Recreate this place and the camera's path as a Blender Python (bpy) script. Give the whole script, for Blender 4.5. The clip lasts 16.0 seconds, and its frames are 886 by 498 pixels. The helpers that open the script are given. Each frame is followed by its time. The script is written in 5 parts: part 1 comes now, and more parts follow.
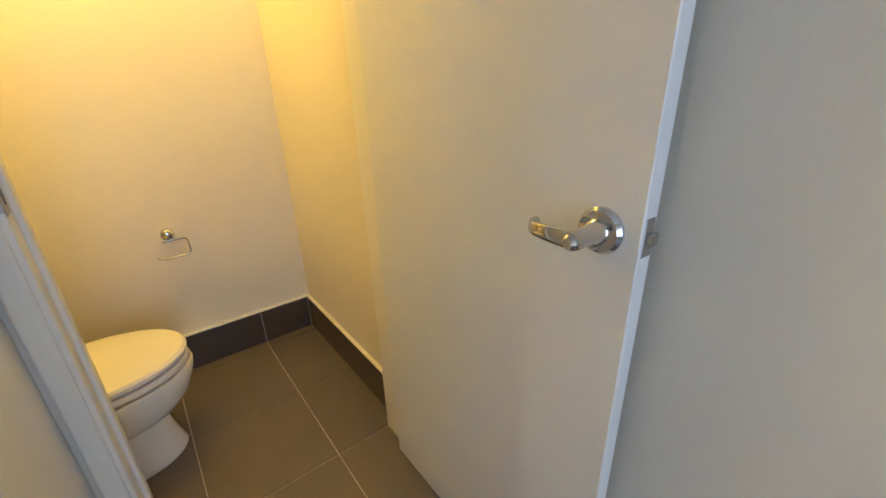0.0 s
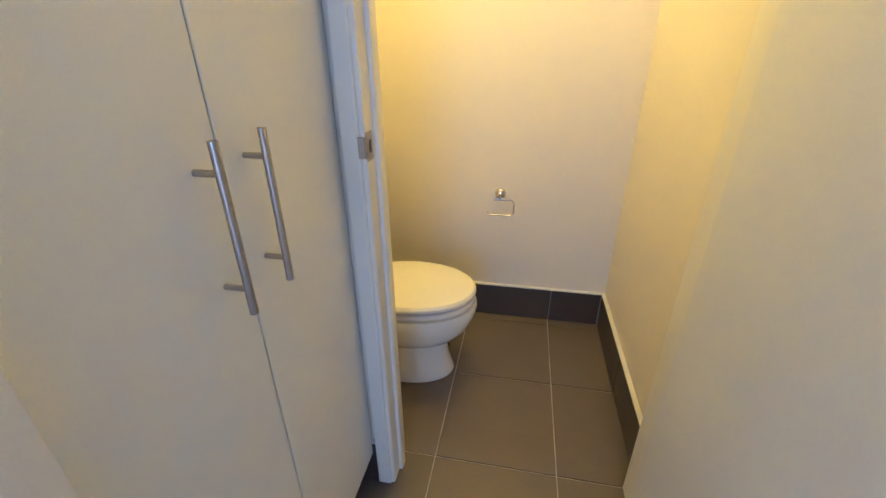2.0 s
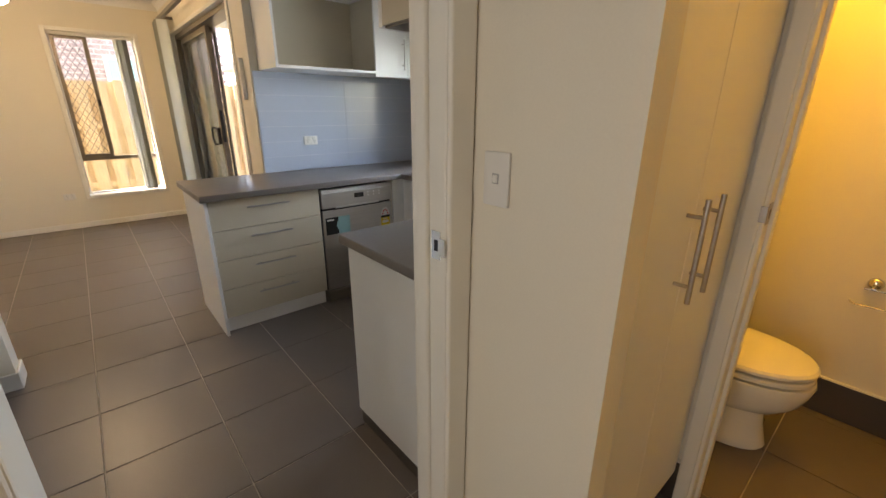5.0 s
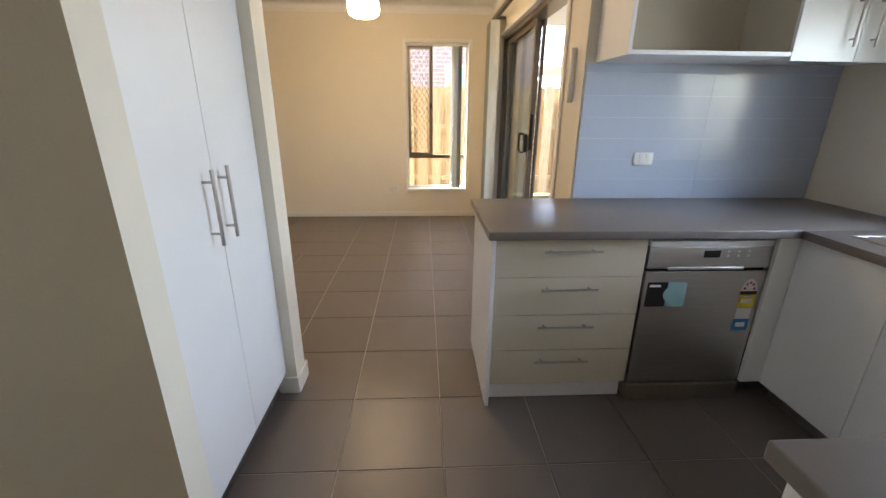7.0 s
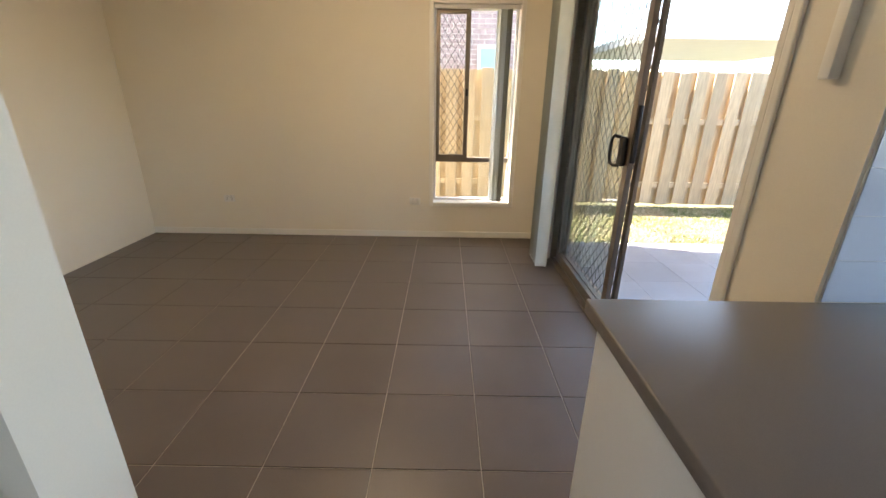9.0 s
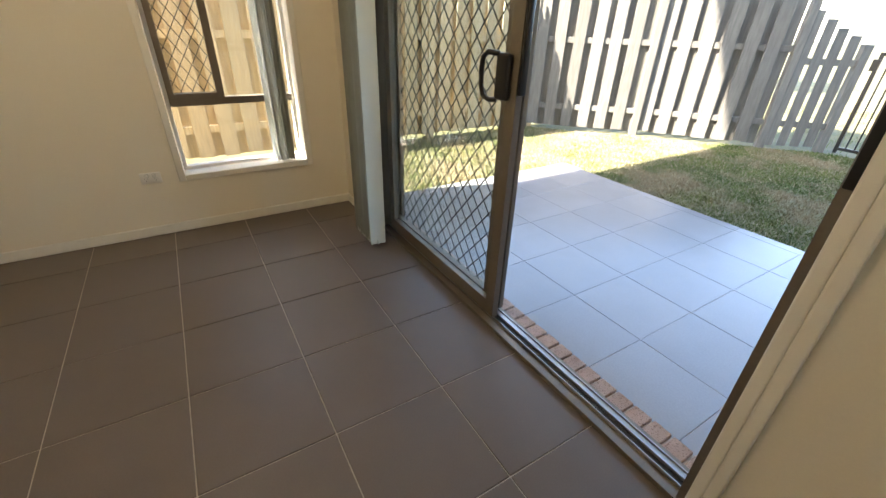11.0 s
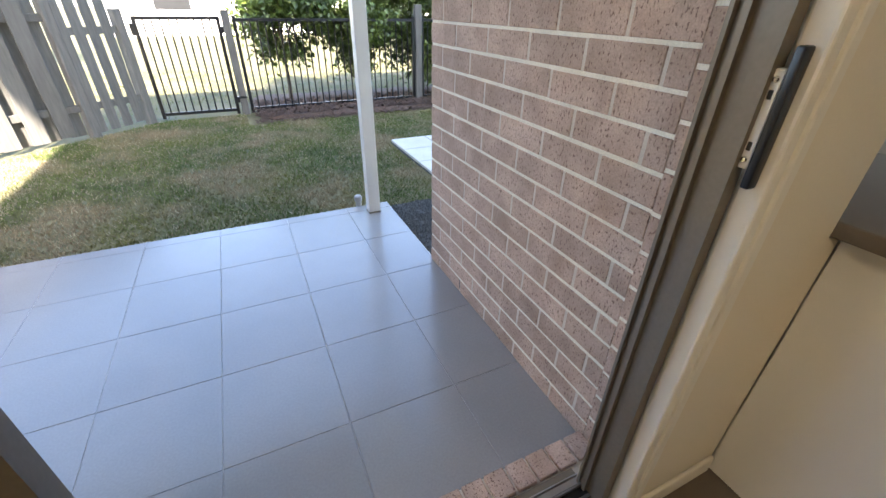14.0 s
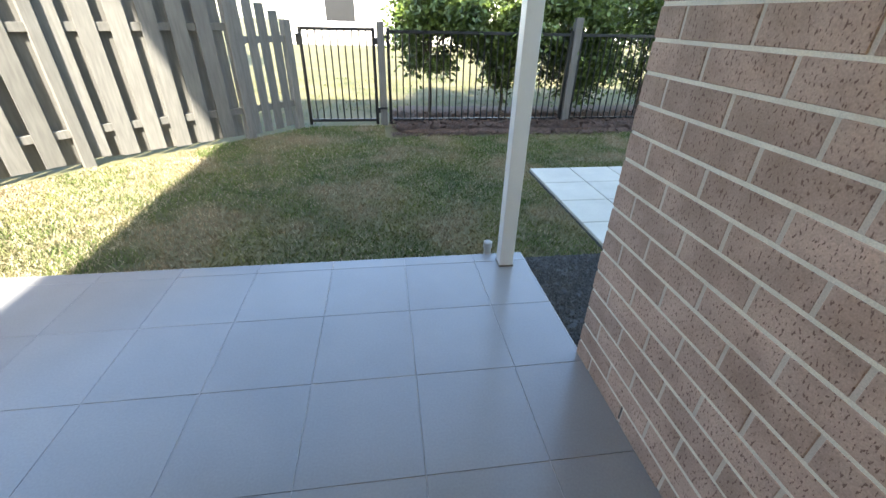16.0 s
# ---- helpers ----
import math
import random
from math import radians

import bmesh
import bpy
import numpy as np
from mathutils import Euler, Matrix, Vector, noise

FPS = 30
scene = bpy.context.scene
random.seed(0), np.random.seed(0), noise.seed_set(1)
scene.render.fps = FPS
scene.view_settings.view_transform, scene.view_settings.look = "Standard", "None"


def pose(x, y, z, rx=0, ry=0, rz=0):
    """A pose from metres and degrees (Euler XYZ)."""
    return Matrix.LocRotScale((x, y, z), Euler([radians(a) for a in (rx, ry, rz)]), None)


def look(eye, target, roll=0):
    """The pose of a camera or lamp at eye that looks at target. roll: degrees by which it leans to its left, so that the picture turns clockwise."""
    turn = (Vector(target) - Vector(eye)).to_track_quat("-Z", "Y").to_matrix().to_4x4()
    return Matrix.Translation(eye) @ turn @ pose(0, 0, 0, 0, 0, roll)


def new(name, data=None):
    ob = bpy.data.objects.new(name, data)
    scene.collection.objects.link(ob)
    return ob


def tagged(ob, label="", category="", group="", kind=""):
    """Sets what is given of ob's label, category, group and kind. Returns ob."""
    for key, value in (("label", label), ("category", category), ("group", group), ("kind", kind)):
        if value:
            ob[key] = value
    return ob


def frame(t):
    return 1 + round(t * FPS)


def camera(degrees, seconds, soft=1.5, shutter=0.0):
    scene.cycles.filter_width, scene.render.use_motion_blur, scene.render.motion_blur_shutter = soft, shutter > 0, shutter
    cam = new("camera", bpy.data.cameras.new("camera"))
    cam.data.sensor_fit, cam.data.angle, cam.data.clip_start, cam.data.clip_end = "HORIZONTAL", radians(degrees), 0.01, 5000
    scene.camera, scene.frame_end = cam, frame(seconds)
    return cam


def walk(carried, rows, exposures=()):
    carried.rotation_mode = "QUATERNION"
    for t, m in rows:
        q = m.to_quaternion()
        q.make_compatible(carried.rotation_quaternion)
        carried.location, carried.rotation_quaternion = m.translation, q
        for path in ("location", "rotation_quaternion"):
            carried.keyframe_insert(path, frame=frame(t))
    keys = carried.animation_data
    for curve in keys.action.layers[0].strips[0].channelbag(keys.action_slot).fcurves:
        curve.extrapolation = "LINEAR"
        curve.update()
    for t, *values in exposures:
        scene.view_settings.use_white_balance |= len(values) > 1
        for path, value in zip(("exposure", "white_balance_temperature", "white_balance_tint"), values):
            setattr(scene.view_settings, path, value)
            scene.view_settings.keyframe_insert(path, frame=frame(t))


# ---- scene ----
cam = camera(94.7, 16.0, soft=1.5)
PATH = [
    (0, (0.252, 0.322, 1.334), (1.36, 1.792, 0.554), -1.9),
    (0.5, (0.346, 0.382, 1.316), (0.967, 2.118, 0.54), -1.2),
    (1, (0.429, 0.44, 1.319), (0.623, 2.252, 0.495), -0.8),
    (1.5, (0.425, 0.503, 1.337), (0.307, 2.308, 0.484), -0.7),
    (2, (0.398, 0.495, 1.347), (0.05, 2.262, 0.478), -0.4),
    (2.5, (0.395, 0.397, 1.382), (-0.126, 2.117, 0.504), -0.2),
    (3, (0.401, 0.233, 1.406), (-0.244, 1.913, 0.534), -0.1),
    (3.5, (0.413, 0.071, 1.423), (-0.404, 1.709, 0.619), -0.0),
    (4, (0.407, -0.046, 1.431), (-0.623, 1.514, 0.722), 0.2),
    (4.5, (0.371, -0.118, 1.435), (-0.872, 1.302, 0.773), 0.3),
    (5, (0.31, -0.087, 1.437), (-1.123, 1.15, 0.79), 0.3),
    (5.2, (0.278, -0.054, 1.438), (-1.237, 1.084, 0.797), 0.4),
    (7.3, (-0.89, 0.08, 1.457), (-2.781, 0.103, 0.806), 0.4),
    (7.5, (-1.02, 0.07, 1.457), (-2.911, 0.077, 0.804), 0.4),
    (8, (-1.407, 0.029, 1.46), (-3.293, 0.002, 0.796), 0.5),
    (8.2, (-1.559, 0.015, 1.458), (-3.443, -0.021, 0.787), 0.6),
    (10.3, (-2.923, -0.023, 1.385), (-4.668, 0.343, 0.48), 1.4),
    (10.5, (-3.02, -0.024, 1.373), (-4.715, 0.496, 0.448), 1.5),
    (11, (-3.283, -0.051, 1.34), (-4.761, 0.88, 0.367), 1.9),
    (11.5, (-3.563, -0.046, 1.325), (-4.615, 1.335, 0.333), 2.4),
    (12, (-3.819, -0.002, 1.324), (-4.422, 1.628, 0.334), 2.0),
    (12.5, (-4.03, 0.062, 1.336), (-4.187, 1.789, 0.341), 2.0),
    (13, (-4.171, 0.212, 1.325), (-3.874, 1.92, 0.328), 1.7),
    (13.5, (-4.242, 0.422, 1.346), (-3.645, 2.039, 0.332), 1.1),
    (14, (-4.239, 0.627, 1.341), (-3.494, 2.173, 0.314), 1.0),
    (14.5, (-4.146, 0.797, 1.337), (-3.359, 2.306, 0.287), 0.7),
    (15, (-4.088, 0.961, 1.334), (-3.327, 2.479, 0.277), 0.6),
    (15.5, (-4.121, 1.14, 1.352), (-3.523, 2.738, 0.309), 1.0),
    (16, (-4.195, 1.316, 1.325), (-3.943, 3.034, 0.332), 1.4),
]
EXPOSURES = [
    (0.0, 4.65, 4950, 14), (1.0, 4.75, 4750, 15), (2.0, 4.75, 4250, 18), (2.5, 4.7, 4300, 19), (3.0, 4.6, 5500, 18), (4.2, 4.22, 7600, 21), (5.2, 4.15, 7700, 20),
    (7.3, 4.2, 7000, 20), (8.2, 4.05, 6800, 20), (10.3, 3.75, 6950, 10), (12.0, 3.5, 7000, 14), (13.5, 3.5, 6850, 14), (14.5, 3.4, 6900, 14), (16.0, 2.95, 6750, 7)]
walk(cam, [(t, look(eye, target, roll)) for t, eye, target, roll in PATH], EXPOSURES)

# ---- light ----
world = bpy.data.worlds.new("sky")
scene.world = world
world.use_nodes = True
wn = world.node_tree.nodes
sky = wn.new("ShaderNodeTexSky")
sky.sky_type, sky.sun_disc = "NISHITA", False
SUN_DIR = Vector((0.22, 0.80, -0.70)).normalized()      # the way the sunlight travels
sky.sun_elevation = math.asin(-SUN_DIR.z)
sky.sun_rotation = math.atan2(-SUN_DIR.x, -SUN_DIR.y)
wn["Background"].inputs["Strength"].default_value = 0.135
world.node_tree.links.new(sky.outputs["Color"], wn["Background"].inputs["Color"])
sun = new("sun", bpy.data.lights.new("sun", "SUN"))
sun.data.energy, sun.data.angle, sun.data.color = 4.3, radians(0.55), (1.0, 0.95, 0.87)
sun.matrix_world = look((0, 0, 9), Vector((0, 0, 9)) + SUN_DIR)


def lamp(name, place, watts, colour, size, aim=None):
    data = bpy.data.lights.new(name, "AREA" if aim else "POINT")
    data.energy, data.color = watts, colour
    if aim:
        data.shape, data.size, data.size_y = "RECTANGLE", *size
    else:
        data.shadow_soft_size = size
    ob = new(name, data)
    ob.matrix_world = look(place, aim) if aim else Matrix.Translation(place)
    return ob


WARM = (1.0, 0.59, 0.06)
lamp("wc_bulb", (0.16, 2.02, 2.30), 1.22, WARM, 0.09)
# area lamp added in an unseen opening behind the hall, standing in for daylight
lamp("hall_daylight_fill", (0.25, -1.93, 1.25), 0.80, (0.86, 0.94, 1.0), (1.0, 1.7), (0.25, 0.0, 1.2))
# sky light in the opening of the kitchen window
kitchen_sky = lamp("kitchen_daylight", (-1.875, 2.67, 1.54), 1.45, (0.64, 0.82, 1.0), (1.02, 0.90), (-1.875, 0.0, 1.2))

kitchen_sky.data.spread = radians(115)

# ---- materials ----
def material(name, colour, rough=0.5, metal=0.0, vary=0.0, grain=0.0, grain_scale=300.0, vary_scale=4.0, spec=0.5,
             island=0.0, coat=0.0, tint=None, stretch=None):
    """Principled material: large stains, fine grain, relief and a shift from piece to piece."""
    m = bpy.data.materials.new(name)
    m.use_nodes = True
    n, l = m.node_tree.nodes, m.node_tree.links
    b = n["Principled BSDF"]
    b.inputs["Base Color"].default_value = (*colour, 1)
    b.inputs["Roughness"].default_value, b.inputs["Metallic"].default_value = rough, metal
    b.inputs["Specular IOR Level"].default_value, b.inputs["Coat Weight"].default_value = spec, coat
    b.inputs["Coat Roughness"].default_value = 0.08
    if not (vary or grain or island):
        return m
    geo = n.new("ShaderNodeNewGeometry")
    place = geo.outputs["Position"]
    if stretch:
        mapping = n.new("ShaderNodeMapping")
        mapping.inputs["Scale"].default_value = stretch
        l.new(place, mapping.inputs["Vector"])
        place = mapping.outputs["Vector"]

    def tex(scale, detail):
        t = n.new("ShaderNodeTexNoise")
        t.inputs["Scale"].default_value, t.inputs["Detail"].default_value = scale, detail
        l.new(place, t.inputs["Vector"])
        return t.outputs["Fac"]

    def mul(a, lo, hi):
        r = n.new("ShaderNodeMapRange")
        r.inputs["From Min"].default_value, r.inputs["From Max"].default_value = 0.3, 0.7
        r.inputs["To Min"].default_value, r.inputs["To Max"].default_value = lo, hi
        l.new(a, r.inputs["Value"])
        return r.outputs["Result"]

    def times(a, b_):
        q = n.new("ShaderNodeMath")
        q.operation = "MULTIPLY"
        l.new(a, q.inputs[0]), l.new(b_, q.inputs[1])
        return q.outputs[0]

    big = tex(vary_scale, 4)
    fine = tex(grain_scale, 3)
    k = times(mul(big, 1 - vary, 1 + vary), mul(fine, 1 - grain, 1 + grain))
    if island:
        info = n.new("ShaderNodeObjectInfo")
        r = n.new("ShaderNodeMapRange")
        r.inputs["To Min"].default_value, r.inputs["To Max"].default_value = 1 - island, 1 + island
        l.new(info.outputs["Random"], r.inputs["Value"])
        k = times(k, r.outputs["Result"])
    mix = n.new("ShaderNodeMix")
    mix.data_type = "RGBA"
    mix.inputs["A"].default_value = (*colour, 1)
    mix.inputs["B"].default_value = (*(tint or colour), 1)
    l.new(mul(big, 0, 1), mix.inputs["Factor"])
    v = n.new("ShaderNodeVectorMath")
    v.operation = "SCALE"
    l.new(mix.outputs["Result"], v.inputs[0]), l.new(k, v.inputs["Scale"])
    l.new(v.outputs[0], b.inputs["Base Color"])
    if not metal:
        l.new(mul(big, max(0.02, rough - 0.5 * vary), min(1, rough + 0.5 * vary)), b.inputs["Roughness"])
    bump = n.new("ShaderNodeBump")
    bump.inputs["Strength"].default_value, bump.inputs["Distance"].default_value = 0.25, 0.0008 + 0.004 * grain
    l.new(fine, bump.inputs["Height"]), l.new(bump.outputs["Normal"], b.inputs["Normal"])
    return m


M = {
    "wall": material("wall_paint", (0.76, 0.70, 0.585), 0.62, vary=0.02, grain=0.015, grain_scale=220, vary_scale=1.2),
    "ceiling": material("ceiling_paint", (0.82, 0.81, 0.78), 0.8, vary=0.015, grain=0.01),
    "trim": material("trim_paint", (0.78, 0.75, 0.68), 0.35, vary=0.02, grain=0.01),
    "door": material("door_paint", (0.74, 0.73, 0.70), 0.36, vary=0.03, grain=0.015, vary_scale=2.5),
    "cabinet": material("white_laminate", (0.78, 0.78, 0.77), 0.34, vary=0.02, grain=0.02, grain_scale=500),
    "drawer": material("cream_laminate", (0.52, 0.455, 0.345), 0.38, vary=0.02, grain=0.02, grain_scale=500),
    "worktop": material("taupe_laminate", (0.17, 0.148, 0.135), 0.30, vary=0.04, grain=0.07, grain_scale=700),
    "tile": material("floor_tile", (0.138, 0.113, 0.098), 0.36, spec=0.5, vary=0.07, grain=0.05, grain_scale=160, vary_scale=3, island=0.035),
    "grout": material("floor_grout", (0.46, 0.41, 0.35), 0.85, vary=0.12, grain=0.12, vary_scale=9),
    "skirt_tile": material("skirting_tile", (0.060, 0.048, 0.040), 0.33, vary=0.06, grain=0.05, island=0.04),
    # blue-grey base puts sky tint and under-cabinet shade into the white tiles
    "splash": material("glazed_tile", (0.455, 0.505, 0.60), 0.12, vary=0.01, spec=0.40, grain=0.0, vary_scale=8),
    "splash_grout": material("tile_grout", (0.74, 0.74, 0.73), 0.8, vary=0.03),
    "steel": material("brushed_steel", (0.42, 0.395, 0.375), 0.30, metal=1.0, vary=0.05, grain=0.06, grain_scale=120, stretch=(1, 1, 12)),
    "dw_steel": material("stainless_door", (0.58, 0.565, 0.55), 0.33, metal=1.0, vary=0.05, grain=0.05, grain_scale=60, stretch=(1, 1, 30)),
    "chrome": material("chrome", (0.62, 0.61, 0.60), 0.07, metal=1.0),
    "dark_plastic": material("dark_plastic", (0.012, 0.012, 0.013), 0.35, vary=0.1, grain=0.05),
    "white_plastic": material("white_plastic", (0.74, 0.72, 0.68), 0.32, vary=0.02),
    "ceramic": material("glazed_ceramic", (0.80, 0.77, 0.70), 0.08, coat=0.4, vary=0.01),
    "seat": material("seat_plastic", (0.80, 0.76, 0.68), 0.20, vary=0.01),
    "alu": material("bronze_aluminium", (0.195, 0.165, 0.130), 0.36, metal=0.45, vary=0.06, grain=0.05, grain_scale=90),
    "alu_track": material("bare_aluminium", (0.45, 0.45, 0.45), 0.35, metal=0.9, vary=0.1, grain=0.05),
    "black": material("black_paint", (0.010, 0.010, 0.011), 0.32, vary=0.1, grain=0.05),
    "mesh_black": material("mesh_paint", (0.030, 0.026, 0.022), 0.5),
    "patio": material("patio_tile", (0.25, 0.243, 0.243), 0.235, spec=0.85, vary=0.05, grain=0.05, grain_scale=120, vary_scale=2.6, island=0.04),
    "patio_grout": material("patio_grout", (0.37, 0.36, 0.345), 0.9, vary=0.15, grain=0.2, vary_scale=12),
    "mortar": material("mortar", (0.78, 0.73, 0.63), 0.9, vary=0.10, grain=0.12, grain_scale=260, vary_scale=9),
    "perpend": material("tan_mortar", (0.60, 0.53, 0.455), 0.9, vary=0.12, grain=0.12, grain_scale=260, vary_scale=9),
    "post": material("post_paint", (0.74, 0.73, 0.72), 0.35, vary=0.03, grain=0.02),
    "fence": material("weathered_paling", (0.146, 0.136, 0.118), 0.85, vary=0.18, grain=0.16, grain_scale=40, vary_scale=1.6, island=0.16, tint=(0.115, 0.110, 0.100), stretch=(1, 1, 0.12)),
    "fence_new": material("treated_pine_paling", (0.47, 0.36, 0.22), 0.8, vary=0.15, grain=0.14, grain_scale=40, vary_scale=1.6, island=0.15, tint=(0.38, 0.27, 0.16), stretch=(1, 1, 0.12)),
    "bark": material("bark", (0.10, 0.075, 0.055), 0.9, vary=0.2, grain=0.3, grain_scale=60),
    "leaf": material("leaf", (0.055, 0.095, 0.020), 0.42, vary=0.35, grain=0.1, vary_scale=3, tint=(0.11, 0.15, 0.025)),
    "mulch": material("bark_mulch", (0.085, 0.052, 0.036), 0.95, vary=0.3, grain=0.5, grain_scale=40, vary_scale=9),
    "gravel": material("dark_gravel", (0.075, 0.078, 0.08), 0.9, vary=0.2, grain=0.5, grain_scale=90, vary_scale=20),
    "paver": material("cream_paver", (0.50, 0.48, 0.41), 0.85, vary=0.08, grain=0.12, grain_scale=140, island=0.05),
    "blind": material("blind_fabric", (0.34, 0.35, 0.30), 0.8, vary=0.03, grain=0.06, grain_scale=400),
    "blind_white": material("blind_fabric_pale", (0.62, 0.66, 0.64), 0.8, vary=0.03, grain=0.05, grain_scale=400),
    "roof": material("roof_tile", (0.14, 0.13, 0.13), 0.8, vary=0.1, grain=0.1),
    "render": material("pale_render", (0.62, 0.58, 0.52), 0.85, vary=0.05, grain=0.08),
    "yellow_label": material("yellow_label", (0.75, 0.55, 0.02), 0.5),
    "blue_label": material("blue_label", (0.03, 0.25, 0.60), 0.5),
    "white_label": material("white_label", (0.8, 0.8, 0.8), 0.5),
    "red_label": material("red_label", (0.65, 0.05, 0.03), 0.5),
    "teal_label": material("teal_label", (0.28, 0.50, 0.52), 0.4),
    "straw": material("dead_grass", (0.36, 0.31, 0.20), 0.9, vary=0.2, grain=0.1, vary_scale=3),
    "grey_pvc": material("grey_pipe_plastic", (0.36, 0.36, 0.35), 0.5, vary=0.08, grain=0.04),
}


def brick_material(name, base, other, fleck):
    m = material(name, base, 0.88, vary=0.14, grain=0.14, grain_scale=190, vary_scale=7, island=0.11, tint=other)
    n, l = m.node_tree.nodes, m.node_tree.links
    b = n["Principled BSDF"]
    link = b.inputs["Base Color"].links[0]
    src = link.from_socket
    t = n.new("ShaderNodeTexNoise")
    t.inputs["Scale"].default_value, t.inputs["Detail"].default_value = 1.0, 2
    mp = n.new("ShaderNodeMapping")
    mp.inputs["Scale"].default_value = (150, 150, 75)
    g = n.new("ShaderNodeNewGeometry")
    l.new(g.outputs["Position"], mp.inputs["Vector"]), l.new(mp.outputs["Vector"], t.inputs["Vector"])
    r = n.new("ShaderNodeMapRange")
    r.inputs["From Min"].default_value, r.inputs["From Max"].default_value = 0.585, 0.65
    l.new(t.outputs["Fac"], r.inputs["Value"])
    mix = n.new("ShaderNodeMix")
    mix.data_type = "RGBA"
    mix.inputs["B"].default_value = (*fleck, 1)
    l.new(r.outputs["Result"], mix.inputs["Factor"]), l.new(src, mix.inputs["A"])
    l.new(mix.outputs["Result"], b.inputs["Base Color"])
    bump = next(x for x in n if x.type == "BUMP")
    bump.inputs["Distance"].default_value = 0.003
    return m


M["brick"] = brick_material("face_brick", (0.43, 0.295, 0.228), (0.50, 0.36, 0.288), (0.20, 0.12, 0.095))
M["brick_far"] = brick_material("neighbour_brick", (0.36, 0.27, 0.27), (0.44, 0.35, 0.35), (0.28, 0.2, 0.2))


def glass_material(name, tint=(1, 1, 1)):
    m = bpy.data.materials.new(name)
    m.use_nodes = True
    n, l = m.node_tree.nodes, m.node_tree.links
    n.remove(n["Principled BSDF"])
    clear, gloss, mix, face = n.new("ShaderNodeBsdfTransparent"), n.new("ShaderNodeBsdfGlossy"), n.new("ShaderNodeMixShader"), n.new("ShaderNodeLayerWeight")
    clear.inputs["Color"].default_value = (*tint, 1)
    gloss.inputs["Roughness"].default_value = 0.01
    power, add = n.new("ShaderNodeMath"), n.new("ShaderNodeMath")
    power.operation, power.inputs[1].default_value = "POWER", 5.0
    add.operation, add.inputs[1].default_value, add.inputs[2].default_value = "MULTIPLY_ADD", 0.9, 0.035
    l.new(face.outputs["Facing"], power.inputs[0]), l.new(power.outputs[0], add.inputs[0]), l.new(add.outputs[0], mix.inputs[0])
    l.new(clear.outputs[0], mix.inputs[1]), l.new(gloss.outputs[0], mix.inputs[2])
    l.new(mix.outputs[0], n["Material Output"].inputs["Surface"])
    return m


M["glass"] = glass_material("window_glass", (0.95, 0.97, 0.96))


def glow_material(name, colour, strength):
    m = material(name, (0.9, 0.88, 0.82), 0.4)
    b = m.node_tree.nodes["Principled BSDF"]
    b.inputs["Emission Color"].default_value = (*colour, 1)
    b.inputs["Emission Strength"].default_value = strength
    return m


M["lamp_glass"] = glow_material("lit_opal_glass", (1.0, 0.78, 0.48), 4.4)


# ---- mesh helpers ----
def box(bm, x0, x1, y0, y1, z0, z1, bevel=0.0, seg=1):
    v = [bm.verts.new(p) for p in ((x0, y0, z0), (x1, y0, z0), (x1, y1, z0), (x0, y1, z0),
                                   (x0, y0, z1), (x1, y0, z1), (x1, y1, z1), (x0, y1, z1))]
    f = [bm.faces.new([v[i] for i in q]) for q in ((0, 3, 2, 1), (4, 5, 6, 7), (0, 1, 5, 4), (1, 2, 6, 5), (2, 3, 7, 6), (3, 0, 4, 7))]
    if bevel:
        bmesh.ops.bevel(bm, geom=list({e for q in f for e in q.edges}), offset=bevel, segments=seg, affect="EDGES", profile=0.5)
    return bm


def boxes(*rows):
    bm = bmesh.new()
    for r in rows:
        box(bm, *r)
    return bm


def tube(bm, pts, r, seg=10, cap=True):
    """A round bar along a line of points; r is one radius or one for each point."""
    pts = [Vector(p) for p in pts]
    radii = r if isinstance(r, (list, tuple)) else [r] * len(pts)
    rings, side = [], None
    for i, p in enumerate(pts):
        d = (pts[min(i + 1, len(pts) - 1)] - pts[max(i - 1, 0)]).normalized()
        if side is None:
            side = d.orthogonal().normalized()
        side = (side - d * side.dot(d)).normalized()
        up = d.cross(side)
        rings.append([bm.verts.new(p + (side * math.cos(a) + up * math.sin(a)) * radii[i])
                      for a in (2 * math.pi * k / seg for k in range(seg))])
    for a, b in zip(rings, rings[1:]):
        for k in range(seg):
            bm.faces.new((a[k], a[(k + 1) % seg], b[(k + 1) % seg], b[k]))
    if cap:
        bm.faces.new(rings[0][::-1]), bm.faces.new(rings[-1])
    return bm


def loft(bm, rings, cap=True):
    """A skin over rings of points, from the first to the last."""
    rows = [[bm.verts.new(p) for p in ring] for ring in rings]
    for a, b in zip(rows, rows[1:]):
        for k in range(len(a)):
            bm.faces.new((a[k], a[(k + 1) % len(a)], b[(k + 1) % len(a)], b[k]))
    if cap:
        bm.faces.new(rows[0][::-1]), bm.faces.new(rows[-1])
    return bm


def mesh_of(bm, name, mat, smooth=False):
    bmesh.ops.recalc_face_normals(bm, faces=bm.faces)
    me = bpy.data.meshes.new(name)
    bm.to_mesh(me)
    bm.free()
    me.materials.append(mat)
    if smooth:
        me.shade_smooth()
    return me


def smooth_by_angle(me, degrees=35):
    me.shade_smooth()
    bm = bmesh.new()
    bm.from_mesh(me)
    for e in bm.edges:
        e.smooth = len(e.link_faces) == 2 and e.calc_face_angle(0) < radians(degrees)
    bm.to_mesh(me)
    bm.free()


def part(name, bm, mat, parent=None, label="", smooth=False):
    me = mesh_of(bm, name, mat)
    if smooth:
        smooth_by_angle(me)
    ob = new(name, me)
    if parent:
        ob.parent = parent
    return tagged(ob, label)


